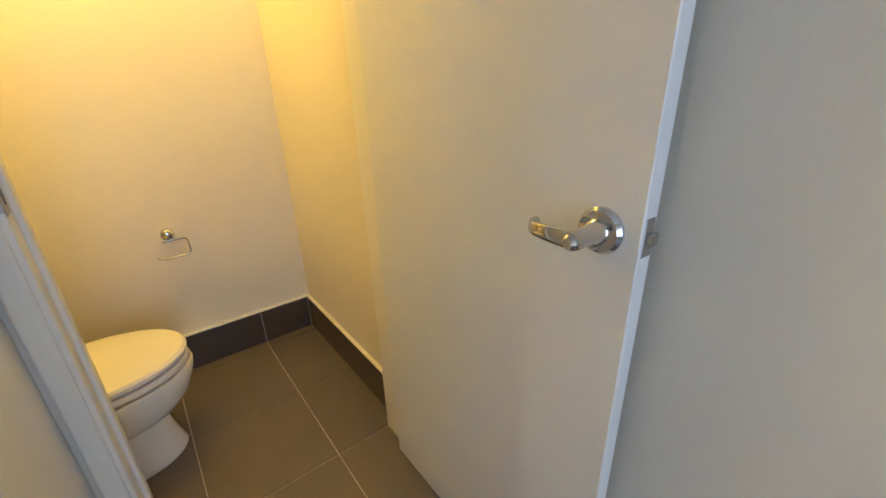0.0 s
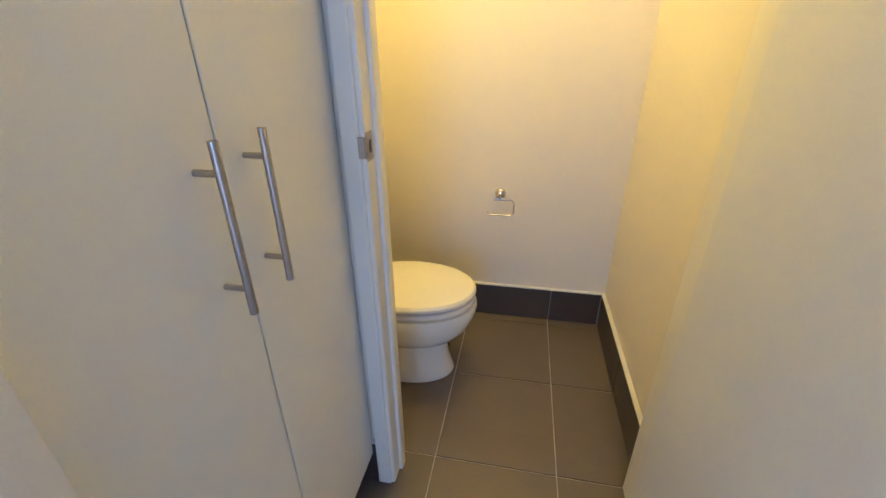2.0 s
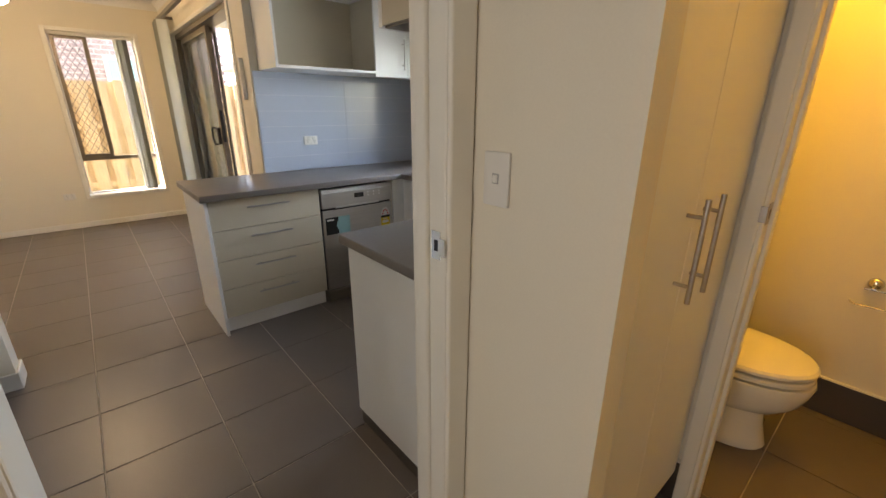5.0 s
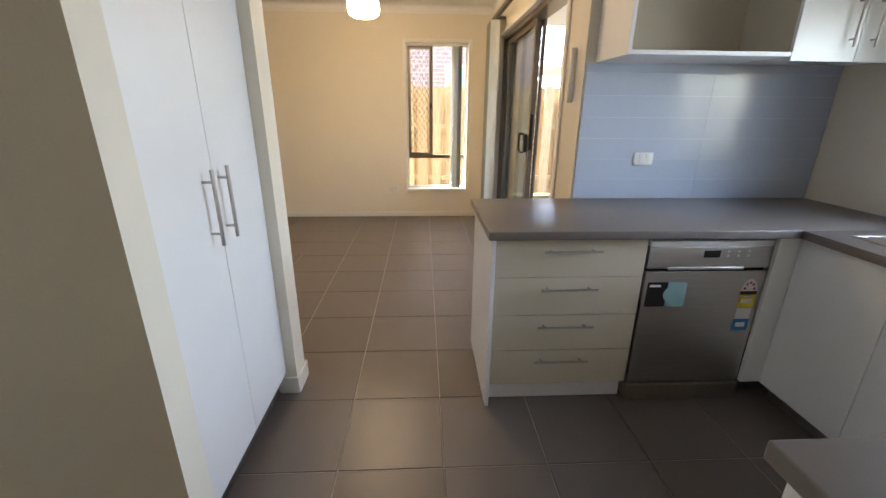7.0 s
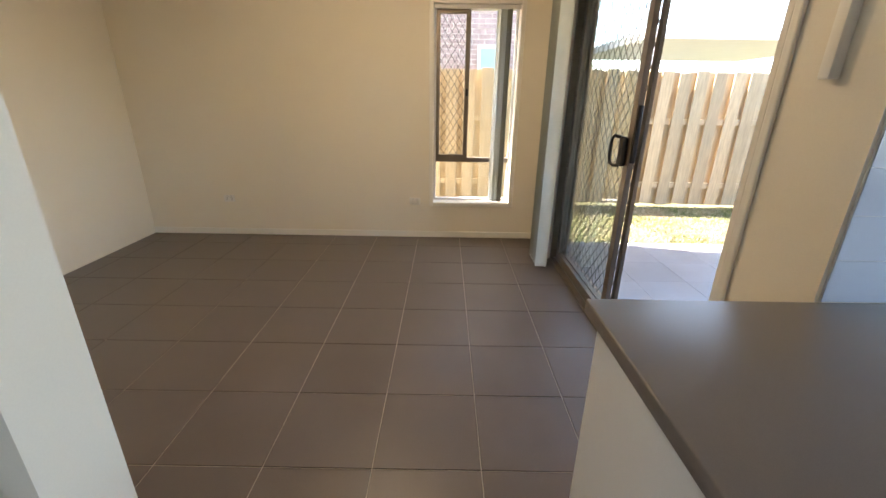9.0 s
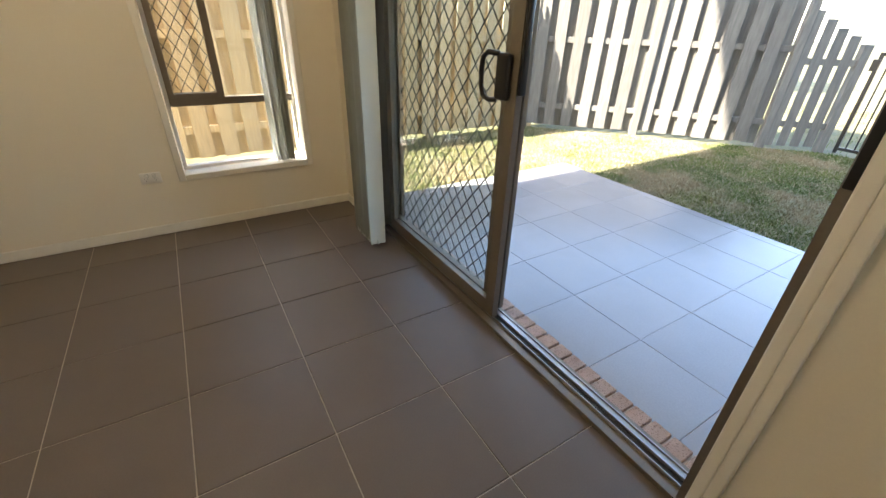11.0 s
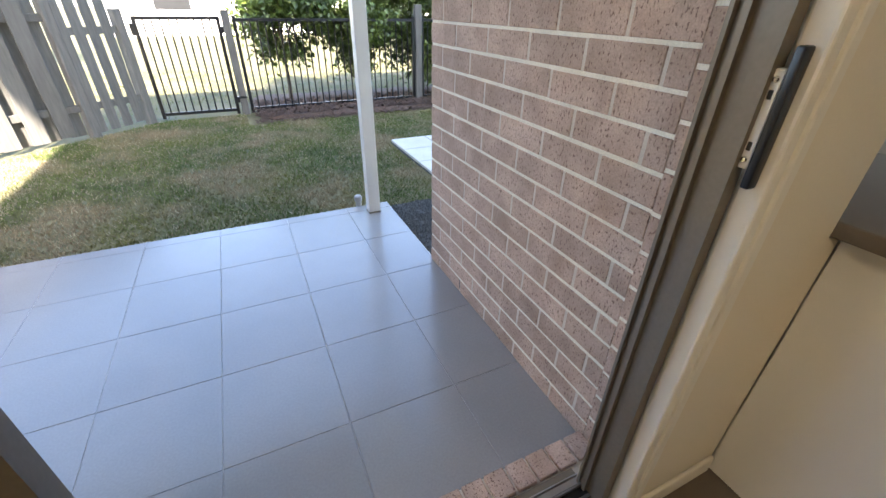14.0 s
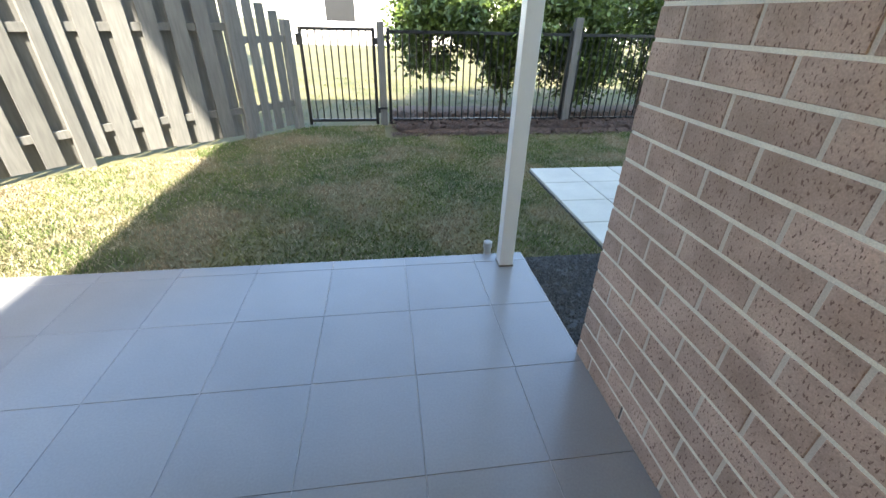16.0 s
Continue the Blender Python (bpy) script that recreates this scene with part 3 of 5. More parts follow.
def lever_door():
    ob = thing("door_wc", "white flush door standing open with a chrome lever handle", "door", place=(0.81, 1.366, 0))
    y1, y0 = -0.005, -0.790
    part("leaf", box(bmesh.new(), -0.018, 0.018, y0, y1, 0.012, 2.05, 0.002), M["door"], ob)
    hy, hz, fx = y0 + 0.062, 1.112, -0.018
    part("rose", tube(bmesh.new(), [(fx, hy, hz), (fx - 0.006, hy, hz), (fx - 0.012, hy, hz), (fx - 0.015, hy, hz)], [0.037, 0.037, 0.032, 0.020], 32), M["chrome"], ob, smooth=True)
    part("spindle", tube(bmesh.new(), [(fx - 0.012, hy, hz), (fx - 0.030, hy, hz), (fx - 0.036, hy, hz), (fx - 0.074, hy, hz)], [0.021, 0.0165, 0.0150, 0.0140], 20), M["chrome"], ob, smooth=True)
    # a flat tapering bar whose end returns towards the leaf
    line = [(-0.016, 0.0, 0.008), (-0.008, 0.0, 0.0135), (0.010, 0.0, 0.0145), (0.042, 0.001, 0.0130), (0.070, 0.003, 0.0115), (0.083, 0.008, 0.0110), (0.090, 0.018, 0.0105), (0.092, 0.032, 0.0095), (0.0915, 0.036, 0.006)]
    rings = []
    for i, (u, dx, h) in enumerate(line):
        (ua, xa, _), (ub, xb, _) = line[max(i - 1, 0)], line[min(i + 1, len(line) - 1)]
        q = math.hypot(ub - ua, xb - xa)
        nu, nx = -(xb - xa) / q, (ub - ua) / q
        ring_ = []
        for k in range(16):
            ca, sa = math.cos(2 * math.pi * k / 16), math.sin(2 * math.pi * k / 16)
            t_ = 0.0042 * math.copysign(abs(ca) ** 0.6, ca)
            ring_.append((fx - 0.072 + dx + nx * t_, hy + u + nu * t_, hz + 0.002 - 0.03 * u + h * math.copysign(abs(sa) ** 0.6, sa)))
        rings.append(ring_)
    part("lever", loft(bmesh.new(), rings), M["chrome"], ob, "polished chrome lever", smooth=True)
    part("lever_boss", tube(bmesh.new(), [(fx - 0.068, hy, hz), (fx - 0.080, hy, hz), (fx - 0.085, hy, hz)], [0.0125, 0.0125, 0.008], 20), M["chrome"], ob, smooth=True)
    part("turn_snib", box(bmesh.new(), fx - 0.022, fx - 0.014, hy - 0.008, hy + 0.008, hz - 0.026, hz - 0.020, 0.002), M["chrome"], ob)
    part("latch_plate", box(bmesh.new(), -0.0125, 0.0125, y0 - 0.0015, y0 + 0.002, hz - 0.03, hz + 0.03, 0.0015), M["steel"], ob, "steel latch plate on the door edge")
    part("latch_bolt", box(bmesh.new(), -0.007, 0.007, y0 - 0.012, y0 - 0.001, hz - 0.010, hz + 0.010, 0.002), M["chrome"], ob)
    for z in (0.22, 1.05, 1.85):
        part("hinge", tube(bmesh.new(), [(0.024, 0.002, z - 0.045), (0.024, 0.002, z + 0.045)], 0.006, 10), M["steel"], ob, smooth=True)


lever_door()


def strike(name, x, y, z, along):
    """A strike plate with its dark mouth; along: the way the plate's face looks."""
    ob = thing(name, "small steel strike plate let into the door jamb", "strike plate")
    bm, hole = bmesh.new(), bmesh.new()
    if along == "x":
        box(bm, x, x + 0.002, y - 0.020, y + 0.018, z - 0.033, z + 0.033, 0.001)
        box(bm, x - 0.016, x + 0.0022, y - 0.0295, y - 0.0272, z - 0.024, z + 0.024, 0.001)
        box(hole, x + 0.0022, x + 0.003, y - 0.006, y + 0.006, z - 0.014, z + 0.014)
    else:
        box(bm, x - 0.018, x + 0.016, y - 0.002, y, z - 0.036, z + 0.036, 0.001)
        box(bm, x + 0.012, x + 0.036, y - 0.006, y - 0.0025, z - 0.022, z + 0.022, 0.001)
        box(hole, x - 0.006, x + 0.006, y - 0.003, y - 0.0022, z - 0.014, z + 0.014)
    part("plate", bm, M["chrome"] if along == "y" else M["steel"], ob)
    part("mouth", hole, M["dark_plastic"], ob, "dark latch hole")


strike("strike_plate", 0.0521, 1.388, 1.155, "x")
strike("strike_plate", -0.405, JY - 0.0001, 1.128, "y")


def bar_handle(parent, a, b, out, r=0.006, stand=0.035, inset=0.035, mat=None):
    """A round bar with two posts. a and b: the ends of the bar on the panel; out: the way it stands off."""
    a, b, out = Vector(a), Vector(b), Vector(out)
    d = (b - a).normalized()
    h = part("handle", tube(bmesh.new(), [a + out * stand, b + out * stand], r, 14), mat or M["steel"], parent, "brushed steel bar handle", smooth=True)
    for q in (a + d * inset, b - d * inset):
        part("handle_post", tube(bmesh.new(), [q, q + out * (stand - r * 0.3)], r * 0.75, 10), mat or M["steel"], h, smooth=True)
    return h


def hall_cupboard():
    ob = thing("linen_cupboard", "tall white two-door cupboard with steel bar handles", "cupboard")
    part("carcass", boxes((-0.37, -0.038, 0.672, 1.379, 0.14, 2.355)), M["cabinet"], ob)
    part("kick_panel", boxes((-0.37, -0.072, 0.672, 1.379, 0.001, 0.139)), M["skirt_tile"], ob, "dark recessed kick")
    for y0, y1, hy in ((0.673, 0.9935, 0.943), (0.9965, 1.376, 1.047)):
        d = part("door", box(bmesh.new(), -0.037, -0.018, y0, y1, 0.138, 2.345, 0.0015), M["cabinet"], ob)
        bar_handle(d, (-0.018, hy, 0.995), (-0.018, hy, 1.250), (1, 0, 0), r=0.0065, stand=0.038, inset=0.042)


hall_cupboard()


def wall_plate(name, label, cat, origin, right, normal, w, h, rockers, sockets=0):
    """A switch or socket plate; right and normal span it, z is up."""
    o, rt, nm = Vector(origin), Vector(right), Vector(normal)
    ob = thing(name, label, cat, "wall plates" if sockets == 0 else "power points", place=o)
    m = Matrix((rt, nm, Vector((0, 0, 1)))).transposed()

    def local(bm):
        bmesh.ops.transform(bm, matrix=m.to_4x4(), verts=bm.verts)
        return bm
    part("plate", local(box(bmesh.new(), -w / 2, w / 2, 0.0003, 0.009, -h / 2, h / 2, 0.003, 2)), M["white_plastic"], ob, smooth=True)
    for dx, dz in rockers:
        # grey sheet round each rocker paints the shade of its gap
        part("rocker_slot", local(box(bmesh.new(), dx - 0.0092, dx + 0.0092, 0.0088, 0.0096, dz - 0.0112, dz + 0.0112)), M["grey_pvc"], ob, "grey strip painting the shadow line around the rocker")
        part("rocker", local(box(bmesh.new(), dx - 0.007, dx + 0.007, 0.0092, 0.0125, dz - 0.009, dz + 0.009, 0.002)), M["white_plastic"], ob)
    for k in range(sockets):
        dx = (k - (sockets - 1) / 2) * 0.055
        for sx, sz in ((-0.007, 0.004), (0.007, 0.004), (0, -0.009)):
            part("socket_slot", local(box(bmesh.new(), dx + sx - 0.0013, dx + sx + 0.0013, 0.0091, 0.0096, sz - 0.006 - 0.004, sz + 0.002 - 0.004)), M["dark_plastic"], ob)
    return ob


wall_plate("light_switch", "white single rocker light switch on the cream wall", "light switch", (-0.29, 0.5897, 1.293), (1, 0, 0), (0, -1, 0), 0.072, 0.118, [(0, 0.002)])
wall_plate("power_point", "white double power point on the white splashback tiles", "power point", (-3.1085, 1.385, 1.186), (0, -1, 0), (1, 0, 0), 0.115, 0.072, [(-0.02, 0.018), (0.02, 0.018)], 2)
wall_plate("power_point", "white double power point low on the cream wall", "power point", (WEST + 0.0003, -0.33, 0.40), (0, -1, 0), (1, 0, 0), 0.115, 0.072, [(-0.02, 0.018), (0.02, 0.018)], 2)
wall_plate("power_point", "white double power point low on the cream wall", "power point", (WEST + 0.0003, -2.32, 0.40), (0, -1, 0), (1, 0, 0), 0.115, 0.072, [(-0.02, 0.018), (0.02, 0.018)], 2)

# ---- things: kitchen ----
def drawer_unit():
    ob = thing("drawer_unit", "cream four-drawer kitchen cabinet with steel bar handles", "kitchen cabinet")
    part("carcass", boxes((-3.03, -2.458, 0.408, 1.118, 0.115, 0.905)), M["cabinet"], ob)
    part("kick_panel", boxes((-3.03, -2.488, 0.408, 1.118, 0.001, 0.113)), M["cabinet"], ob, "white kick board")
    zs = [0.118, 0.318, 0.513, 0.712, 0.902]
    for z0, z1 in zip(zs, zs[1:]):
        d = part("drawer_front", box(bmesh.new(), -2.456, -2.438, 0.410, 1.116, z0 + 0.0015, z1 - 0.0015, 0.0015), M["drawer"], ob)
        zc = z1 - 0.055
        bar_handle(d, (-2.438, 0.625, zc), (-2.438, 0.895, zc), (1, 0, 0), r=0.0055, stand=0.030, inset=0.035)


drawer_unit()
panel = thing("peninsula_panel", "white laminate end and back panels of the peninsula", "cabinet panel")
part("end_panel", box(bmesh.new(), -3.056, -2.418, 0.385, 0.404, 0.001, 0.907, 0.0015), M["cabinet"], panel)
part("back_panel", box(bmesh.new(), -3.056, -3.038, 0.405, 0.973, 0.001, 0.907, 0.0015), M["cabinet"], panel)
part("filler", boxes((-3.1175, -3.0565, 0.9765, 1.10, 0.001, 0.906)), M["wall"], panel, "painted filler between panel and wall")


def dishwasher():
    ob = thing("dishwasher", "stainless steel dishwasher with energy rating stickers under the worktop", "dishwasher")
    y0, y1, x = 1.137, 1.735, -2.450
    part("body", boxes((-3.0, x - 0.022, y0, y1, 0.10, 0.880)), M["dark_plastic"], ob)
    # white paint here stands in for the bright reflection along the steel edge
    part("top_rail", box(bmesh.new(), x - 0.03, x + 0.006, y0, y1, 0.855, 0.885, 0.004), M["post"], ob, "steel top edge of the door, painted white for its reflection")
    part("control_panel", box(bmesh.new(), x - 0.020, x, y0, y1, 0.745, 0.853, 0.003, 2), M["dw_steel"], ob)
    part("door_panel", box(bmesh.new(), x - 0.020, x, y0, y1, 0.105, 0.728, 0.003, 2), M["dw_steel"], ob)
    part("handle_recess", boxes((x - 0.03, x - 0.006, y0 + 0.10, y1 - 0.10, 0.728, 0.747)), M["black"], ob, "dark grip recess")
    part("grip_lip", box(bmesh.new(), x - 0.004, x + 0.006, y0 + 0.10, y1 - 0.12, 0.738, 0.752, 0.003), M["dw_steel"], ob)
    part("display", box(bmesh.new(), x - 0.001, x + 0.0008, y0 + 0.265, y0 + 0.345, 0.800, 0.835), M["black"], ob, "small dark display")
    for k in range(6):
        part("button", tube(bmesh.new(), [(x - 0.001, y0 + 0.385 + 0.05 * (k % 3), 0.830 - 0.022 * (k // 3)), (x + 0.0012, y0 + 0.385 + 0.05 * (k % 3), 0.830 - 0.022 * (k // 3))], 0.007, 10), M["white_label"], ob)
    part("plinth", box(bmesh.new(), -3.0, x + 0.012, y0 - 0.004, y1 + 0.004, 0.004, 0.098, 0.006), M["alu"], ob, "dark brown-grey plinth")
    e = x + 0.0006
    part("black_sticker", boxes((x, e, y0 + 0.018, y0 + 0.12, 0.545, 0.675)), M["black"], ob, "black product sticker")
    part("sticker_text", boxes((x, e + 0.0004, y0 + 0.03, y0 + 0.085, 0.650, 0.662)), M["white_label"], ob)
    part("teal_sticker", box(bmesh.new(), x, e, y0 + 0.121, y0 + 0.215, 0.545, 0.675), M["teal_label"], ob, "pale teal picture sticker")
    part("sticker_curve", tube(bmesh.new(), [(x + 0.0002, y0 + 0.150, 0.610), (e + 0.0005, y0 + 0.150, 0.610)], 0.046, 28), M["teal_label"], ob)
    part("energy_strip", boxes((x, e + 0.0006, y1 - 0.105, y1 - 0.022, 0.604, 0.622)), M["black"], ob, "black strip on the rating sticker")
    part("energy_label", boxes((x, e, y1 - 0.105, y1 - 0.022, 0.535, 0.610)), M["yellow_label"], ob, "yellow energy rating sticker")
    bm = bmesh.new()
    loft(bm, [[(q, y1 - 0.0635 + 0.0415 * math.cos(a), 0.612 + 0.075 * math.sin(a)) for a in (math.pi * k / 14 for k in range(15))] for q in (x, e)])
    part("energy_arc", bm, M["white_label"], ob, "white star rating arc")
    part("energy_stars", boxes(*[(x, e + 0.0005, y1 - 0.0635 + 0.026 * math.cos(a) - 0.006, y1 - 0.0635 + 0.026 * math.cos(a) + 0.006, 0.622 + 0.045 * math.sin(a) - 0.006, 0.622 + 0.045 * math.sin(a) + 0.006) for a in (0.3, 0.9, 1.57, 2.2, 2.8)]), M["red_label"], ob)
    part("energy_text", boxes((x, e + 0.0005, y1 - 0.092, y1 - 0.035, 0.560, 0.580), (x, e + 0.0005, y1 - 0.085, y1 - 0.045, 0.590, 0.596)), M["white_label"], ob)
    part("water_label", boxes((x, e, y1 - 0.105, y1 - 0.022, 0.405, 0.470)), M["blue_label"], ob, "blue water rating sticker")
    part("water_arc", boxes((x, e + 0.0005, y1 - 0.100, y1 - 0.027, 0.470, 0.528), (x, e + 0.0005, y1 - 0.088, y1 - 0.04, 0.425, 0.450)), M["white_label"], ob)


dishwasher()


def sink_unit():
    ob = thing("sink_cabinet", "white kitchen cabinets under the sink bench", "kitchen cabinet")
    part("carcass", boxes((-2.43, -1.16, 1.862, 2.46, 0.115, 0.905)), M["cabinet"], ob)
    part("corner_filler", boxes((-2.452, -2.431, 1.742, 1.862, 0.105, 0.905)), M["cabinet"], ob)
    part("kick_panel", boxes((-2.43, -1.16, 1.915, 2.46, 0.001, 0.113)), M["steel"], ob, "grey kick board")
    xs = [-2.428, -2.0, -1.58, -1.162]
    for a, b in zip(xs, xs[1:]):
        part("door", box(bmesh.new(), a + 0.0015, b - 0.0015, 1.842, 1.860, 0.105, 0.902, 0.0015), M["cabinet"], ob)


sink_unit()
near = thing("bench_cabinet", "white kitchen base cabinet with a plain end panel", "kitchen cabinet")
part("carcass", boxes((-1.155, -0.492, 0.690, 2.46, 0.10, 0.905)), M["cabinet"], near)
part("kick_panel", boxes((-1.10, -0.492, 0.690, 2.46, 0.001, 0.099)), M["drawer"], near)
part("end_panel", box(bmesh.new(), -1.173, -0.492, 0.668, 0.688, 0.075, 0.907, 0.0015), M["cabinet"], near)
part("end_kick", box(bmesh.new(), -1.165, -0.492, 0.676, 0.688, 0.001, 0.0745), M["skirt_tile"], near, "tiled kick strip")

top = thing("worktop", "taupe laminate worktop running round the kitchen in a U", "worktop")
part("peninsula_top", box(bmesh.new(), -3.112, -2.394, 0.365, 2.465, 0.908, 0.948, 0.005, 3), M["worktop"], top, smooth=True)
part("sink_top", box(bmesh.new(), -2.3935, -1.20, 1.80, 2.465, 0.908, 0.948, 0.003, 2), M["worktop"], top, smooth=True)
part("near_top", box(bmesh.new(), -1.1995, -0.493, 0.640, 2.465, 0.908, 0.948, 0.005, 3), M["worktop"], top, smooth=True)
sink = thing("sink", "stainless steel kitchen sink set in the worktop", "sink")
part("rim", boxes((-2.30, -1.45, 1.92, 1.935, 0.9485, 0.954), (-2.30, -1.45, 2.375, 2.39, 0.9485, 0.954), (-2.30, -2.285, 1.935, 2.375, 0.9485, 0.954), (-1.465, -1.45, 1.935, 2.375, 0.9485, 0.954)), M["chrome"], sink)
part("drainer", boxes((-2.285, -1.465, 1.935, 2.375, 0.9485, 0.9505)), M["steel"], sink)


def upper_cabinet():
    ob = thing("wall_cabinet", "white wall cabinet with an open niche and a door", "wall cabinet")
    x0, x1, z0 = -3.108, -2.735, 1.705
    part("end_panel", box(bmesh.new(), x0, x1, 1.03, 1.048, z0, 2.45, 0.0015), M["cabinet"], ob)
    part("shelf", box(bmesh.new(), x0, x1, 1.049, 1.82, z0, z0 + 0.020, 0.0015), M["cabinet"], ob, "white niche floor")
    part("niche_back", boxes((x0, x0 + 0.012, 1.049, 1.82, z0 + 0.021, 2.45)), M["drawer"], ob)
    part("niche_top", box(bmesh.new(), x0, x1, 1.049, 1.82, 2.25, 2.45), M["cabinet"], ob)
    part("divider", box(bmesh.new(), x0, x1 - 0.02, 1.8205, 1.838, z0, 2.45), M["drawer"], ob)
    part("body", boxes((x0, x1 - 0.02, 1.8385, 2.46, z0, 2.45)), M["cabinet"], ob)
    for a, b, hy in ((1.822, 2.135, 2.085), (2.138, 2.458, 2.19)):
        d = part("door", box(bmesh.new(), x1 - 0.0195, x1, a, b, z0 - 0.02, 2.45, 0.0015), M["cabinet"], ob)
        bar_handle(d, (x1, hy, z0 + 0.04), (x1, hy, z0 + 0.27), (1, 0, 0), r=0.0055, stand=0.03, inset=0.035)


upper_cabinet()
hood = thing("wall_cabinet", "cream wall cabinet over the near bench", "wall cabinet")
part("body", box(bmesh.new(), -0.855, -0.492, 0.672, 1.40, 1.675, 2.45, 0.0015), M["drawer"], hood)
part("underside", boxes((-0.85, -0.495, 0.68, 1.395, 1.668, 1.6745)), M["alu"], hood, "dark underside")
part("door", box(bmesh.new(), -0.874, -0.8555, 0.672, 1.40, 1.67, 2.45, 0.0015), M["cabinet"], hood)


def pantry():
    ob = thing("pantry_cupboard", "tall white two-door pantry cupboard with steel bar handles", "cupboard")
    part("carcass", boxes((-2.568, -1.720, -1.24, -0.678, 0.13, 2.355)), M["cabinet"], ob)
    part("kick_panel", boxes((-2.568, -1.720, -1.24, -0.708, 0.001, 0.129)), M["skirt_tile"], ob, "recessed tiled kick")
    for x0, x1, hx in ((-2.566, -2.1585, -2.194), (-2.1555, -1.722, -2.083)):
        d = part("door", box(bmesh.new(), x0, x1, -0.674, -0.656, 0.128, 2.345, 0.0015), M["cabinet"], ob)
        bar_handle(d, (hx, -0.656, 1.000), (hx, -0.656, 1.262), (0, 1, 0), r=0.0065, stand=0.036, inset=0.042)


pantry()

# ---- things: dining room ----
def pendant():
    x, y = -4.6, -0.41
    ob = thing("pendant_lamp", "lit opal glass pendant lamp hanging from the ceiling", "pendant lamp")
    part("ceiling_rose", tube(bmesh.new(), [(x, y, CEIL), (x, y, CEIL - 0.03), (x, y, CEIL - 0.035)], [0.05, 0.05, 0.02], 20), M["white_plastic"], ob, smooth=True)
    part("cord", tube(bmesh.new(), [(x, y, CEIL - 0.03), (x, y, 2.36)], 0.004, 8), M["white_plastic"], ob, smooth=True)
    prof = [(0.02, 2.37), (0.05, 2.365), (0.10, 2.345), (0.128, 2.30), (0.132, 2.25), (0.122, 2.205), (0.09, 2.185), (0.03, 2.18)]
    part("shade", tube(bmesh.new(), [(x, y, z) for r, z in prof], [r for r, z in prof], 28), M["lamp_glass"], ob, "glowing opal glass shade", smooth=True)


pendant()


def slat_stack(name, label, rows, z0, z1, w, mats):
    """Vertical blind slats hanging close together; rows: x, y and turn of each."""
    ob = thing(name, label, "vertical blind")
    zs = [z0 + (z1 - z0) * k / 8 for k in range(9)]
    for i, (x, y, turn) in enumerate(rows):
        c, s = math.cos(radians(turn)), math.sin(radians(turn))
        bm = bmesh.new()
        rings = []
        for z in zs:
            bend = [(-w / 2, 0.0), (-w / 4, 0.006), (0, 0.008), (w / 4, 0.006), (w / 2, 0.0)]
            face = [(x + u * c - v * s, y + u * s + v * c, z) for u, v in bend]
            back = [(x + u * c - (v + 0.0012) * s, y + u * s + (v + 0.0012) * c, z) for u, v in bend[::-1]]
            rings.append(face + back)
        sl = part("slat", loft(bm, rings), mats[min(i // 4, len(mats) - 1)], ob, smooth=True)
        part("hem", boxes((x - 0.012, x + 0.012, y - 0.004, y + 0.004, z0 + 0.004, z0 + 0.03)), mats[min(i // 4, len(mats) - 1)], sl)
    return ob


b = slat_stack("vertical_blind", "grey-green vertical blind drawn together beside the sliding door",
               [(-5.80 + 0.030 * k, 0.855 + 0.006 * (k % 3), 84 + 14 * math.sin(2.1 * k)) for k in range(10)], 0.035, 2.36, 0.098, (M["blind"], M["blind"], M["blind_white"]))
chain = bmesh.new()
for k in range(9):
    xa, xb = -5.80 + 0.030 * k, -5.80 + 0.030 * (k + 1)
    tube(chain, [(xa, 0.818, 0.052), ((xa + xb) / 2, 0.814, 0.040), (xb, 0.818, 0.052)], 0.0018, 5)
part("bottom_chain", chain, M["white_plastic"], b, "white bead chain along the slat ends", smooth=True)
part("head_rail", box(bmesh.new(), -5.90, -3.40, 0.835, 0.875, 2.36, 2.395, 0.003), M["alu"], b, "grey head rail")
part("rail_bracket", box(bmesh.new(), -5.60, -5.57, 0.875, 0.974, 2.37, 2.40), M["alu"], b)
part("rail_bracket", box(bmesh.new(), -3.60, -3.57, 0.875, 0.974, 2.37, 2.40), M["alu"], b)
b = slat_stack("window_blind", "pale vertical blind slats drawn to one side of the window",
               [(WEST - 0.045 + 0.006 * (k % 2), 0.470 + 0.020 * k, 20 + 8 * math.sin(1.7 * k)) for k in range(6)], WZ0 + 0.02, WZ1 - 0.045, 0.085, (M["blind_white"], M["blind"]))
part("head_rail", box(bmesh.new(), WEST - 0.065, WEST - 0.03, WY0 + 0.014, WY1 - 0.014, WZ1 - 0.045, WZ1 - 0.0135, 0.003), M["white_plastic"], b)

hold = thing("blind_wand_holder", "slim beige plastic holder fixed to the wall", "holder")
part("case", box(bmesh.new(), -3.29, -3.255, NORTH - 0.032, NORTH - 0.001, 1.50, 1.80, 0.004, 2), M["trim"], hold, smooth=True)


def diamond(bm, u0, u1, v0, v1, du, dv, place, r=0.003):
    """A diamond grille clipped to a rectangle; place turns (u, v) into a point."""
    for sign in (1, -1):
        slope = sign * dv / du
        k = math.floor((v0 - max(slope * u0, slope * u1)) / dv) - 1
        while True:
            q = k * dv
            if q > v1 - min(slope * u0, slope * u1):
                break
            k += 1
            ua, ub = sorted(((v0 - q) / slope, (v1 - q) / slope))
            ua, ub = max(ua, u0), min(ub, u1)
            if ub - ua > 0.004:
                tube(bm, [place(ua, slope * ua + q), place(ub, slope * ub + q)], r, 4, False)
    return bm


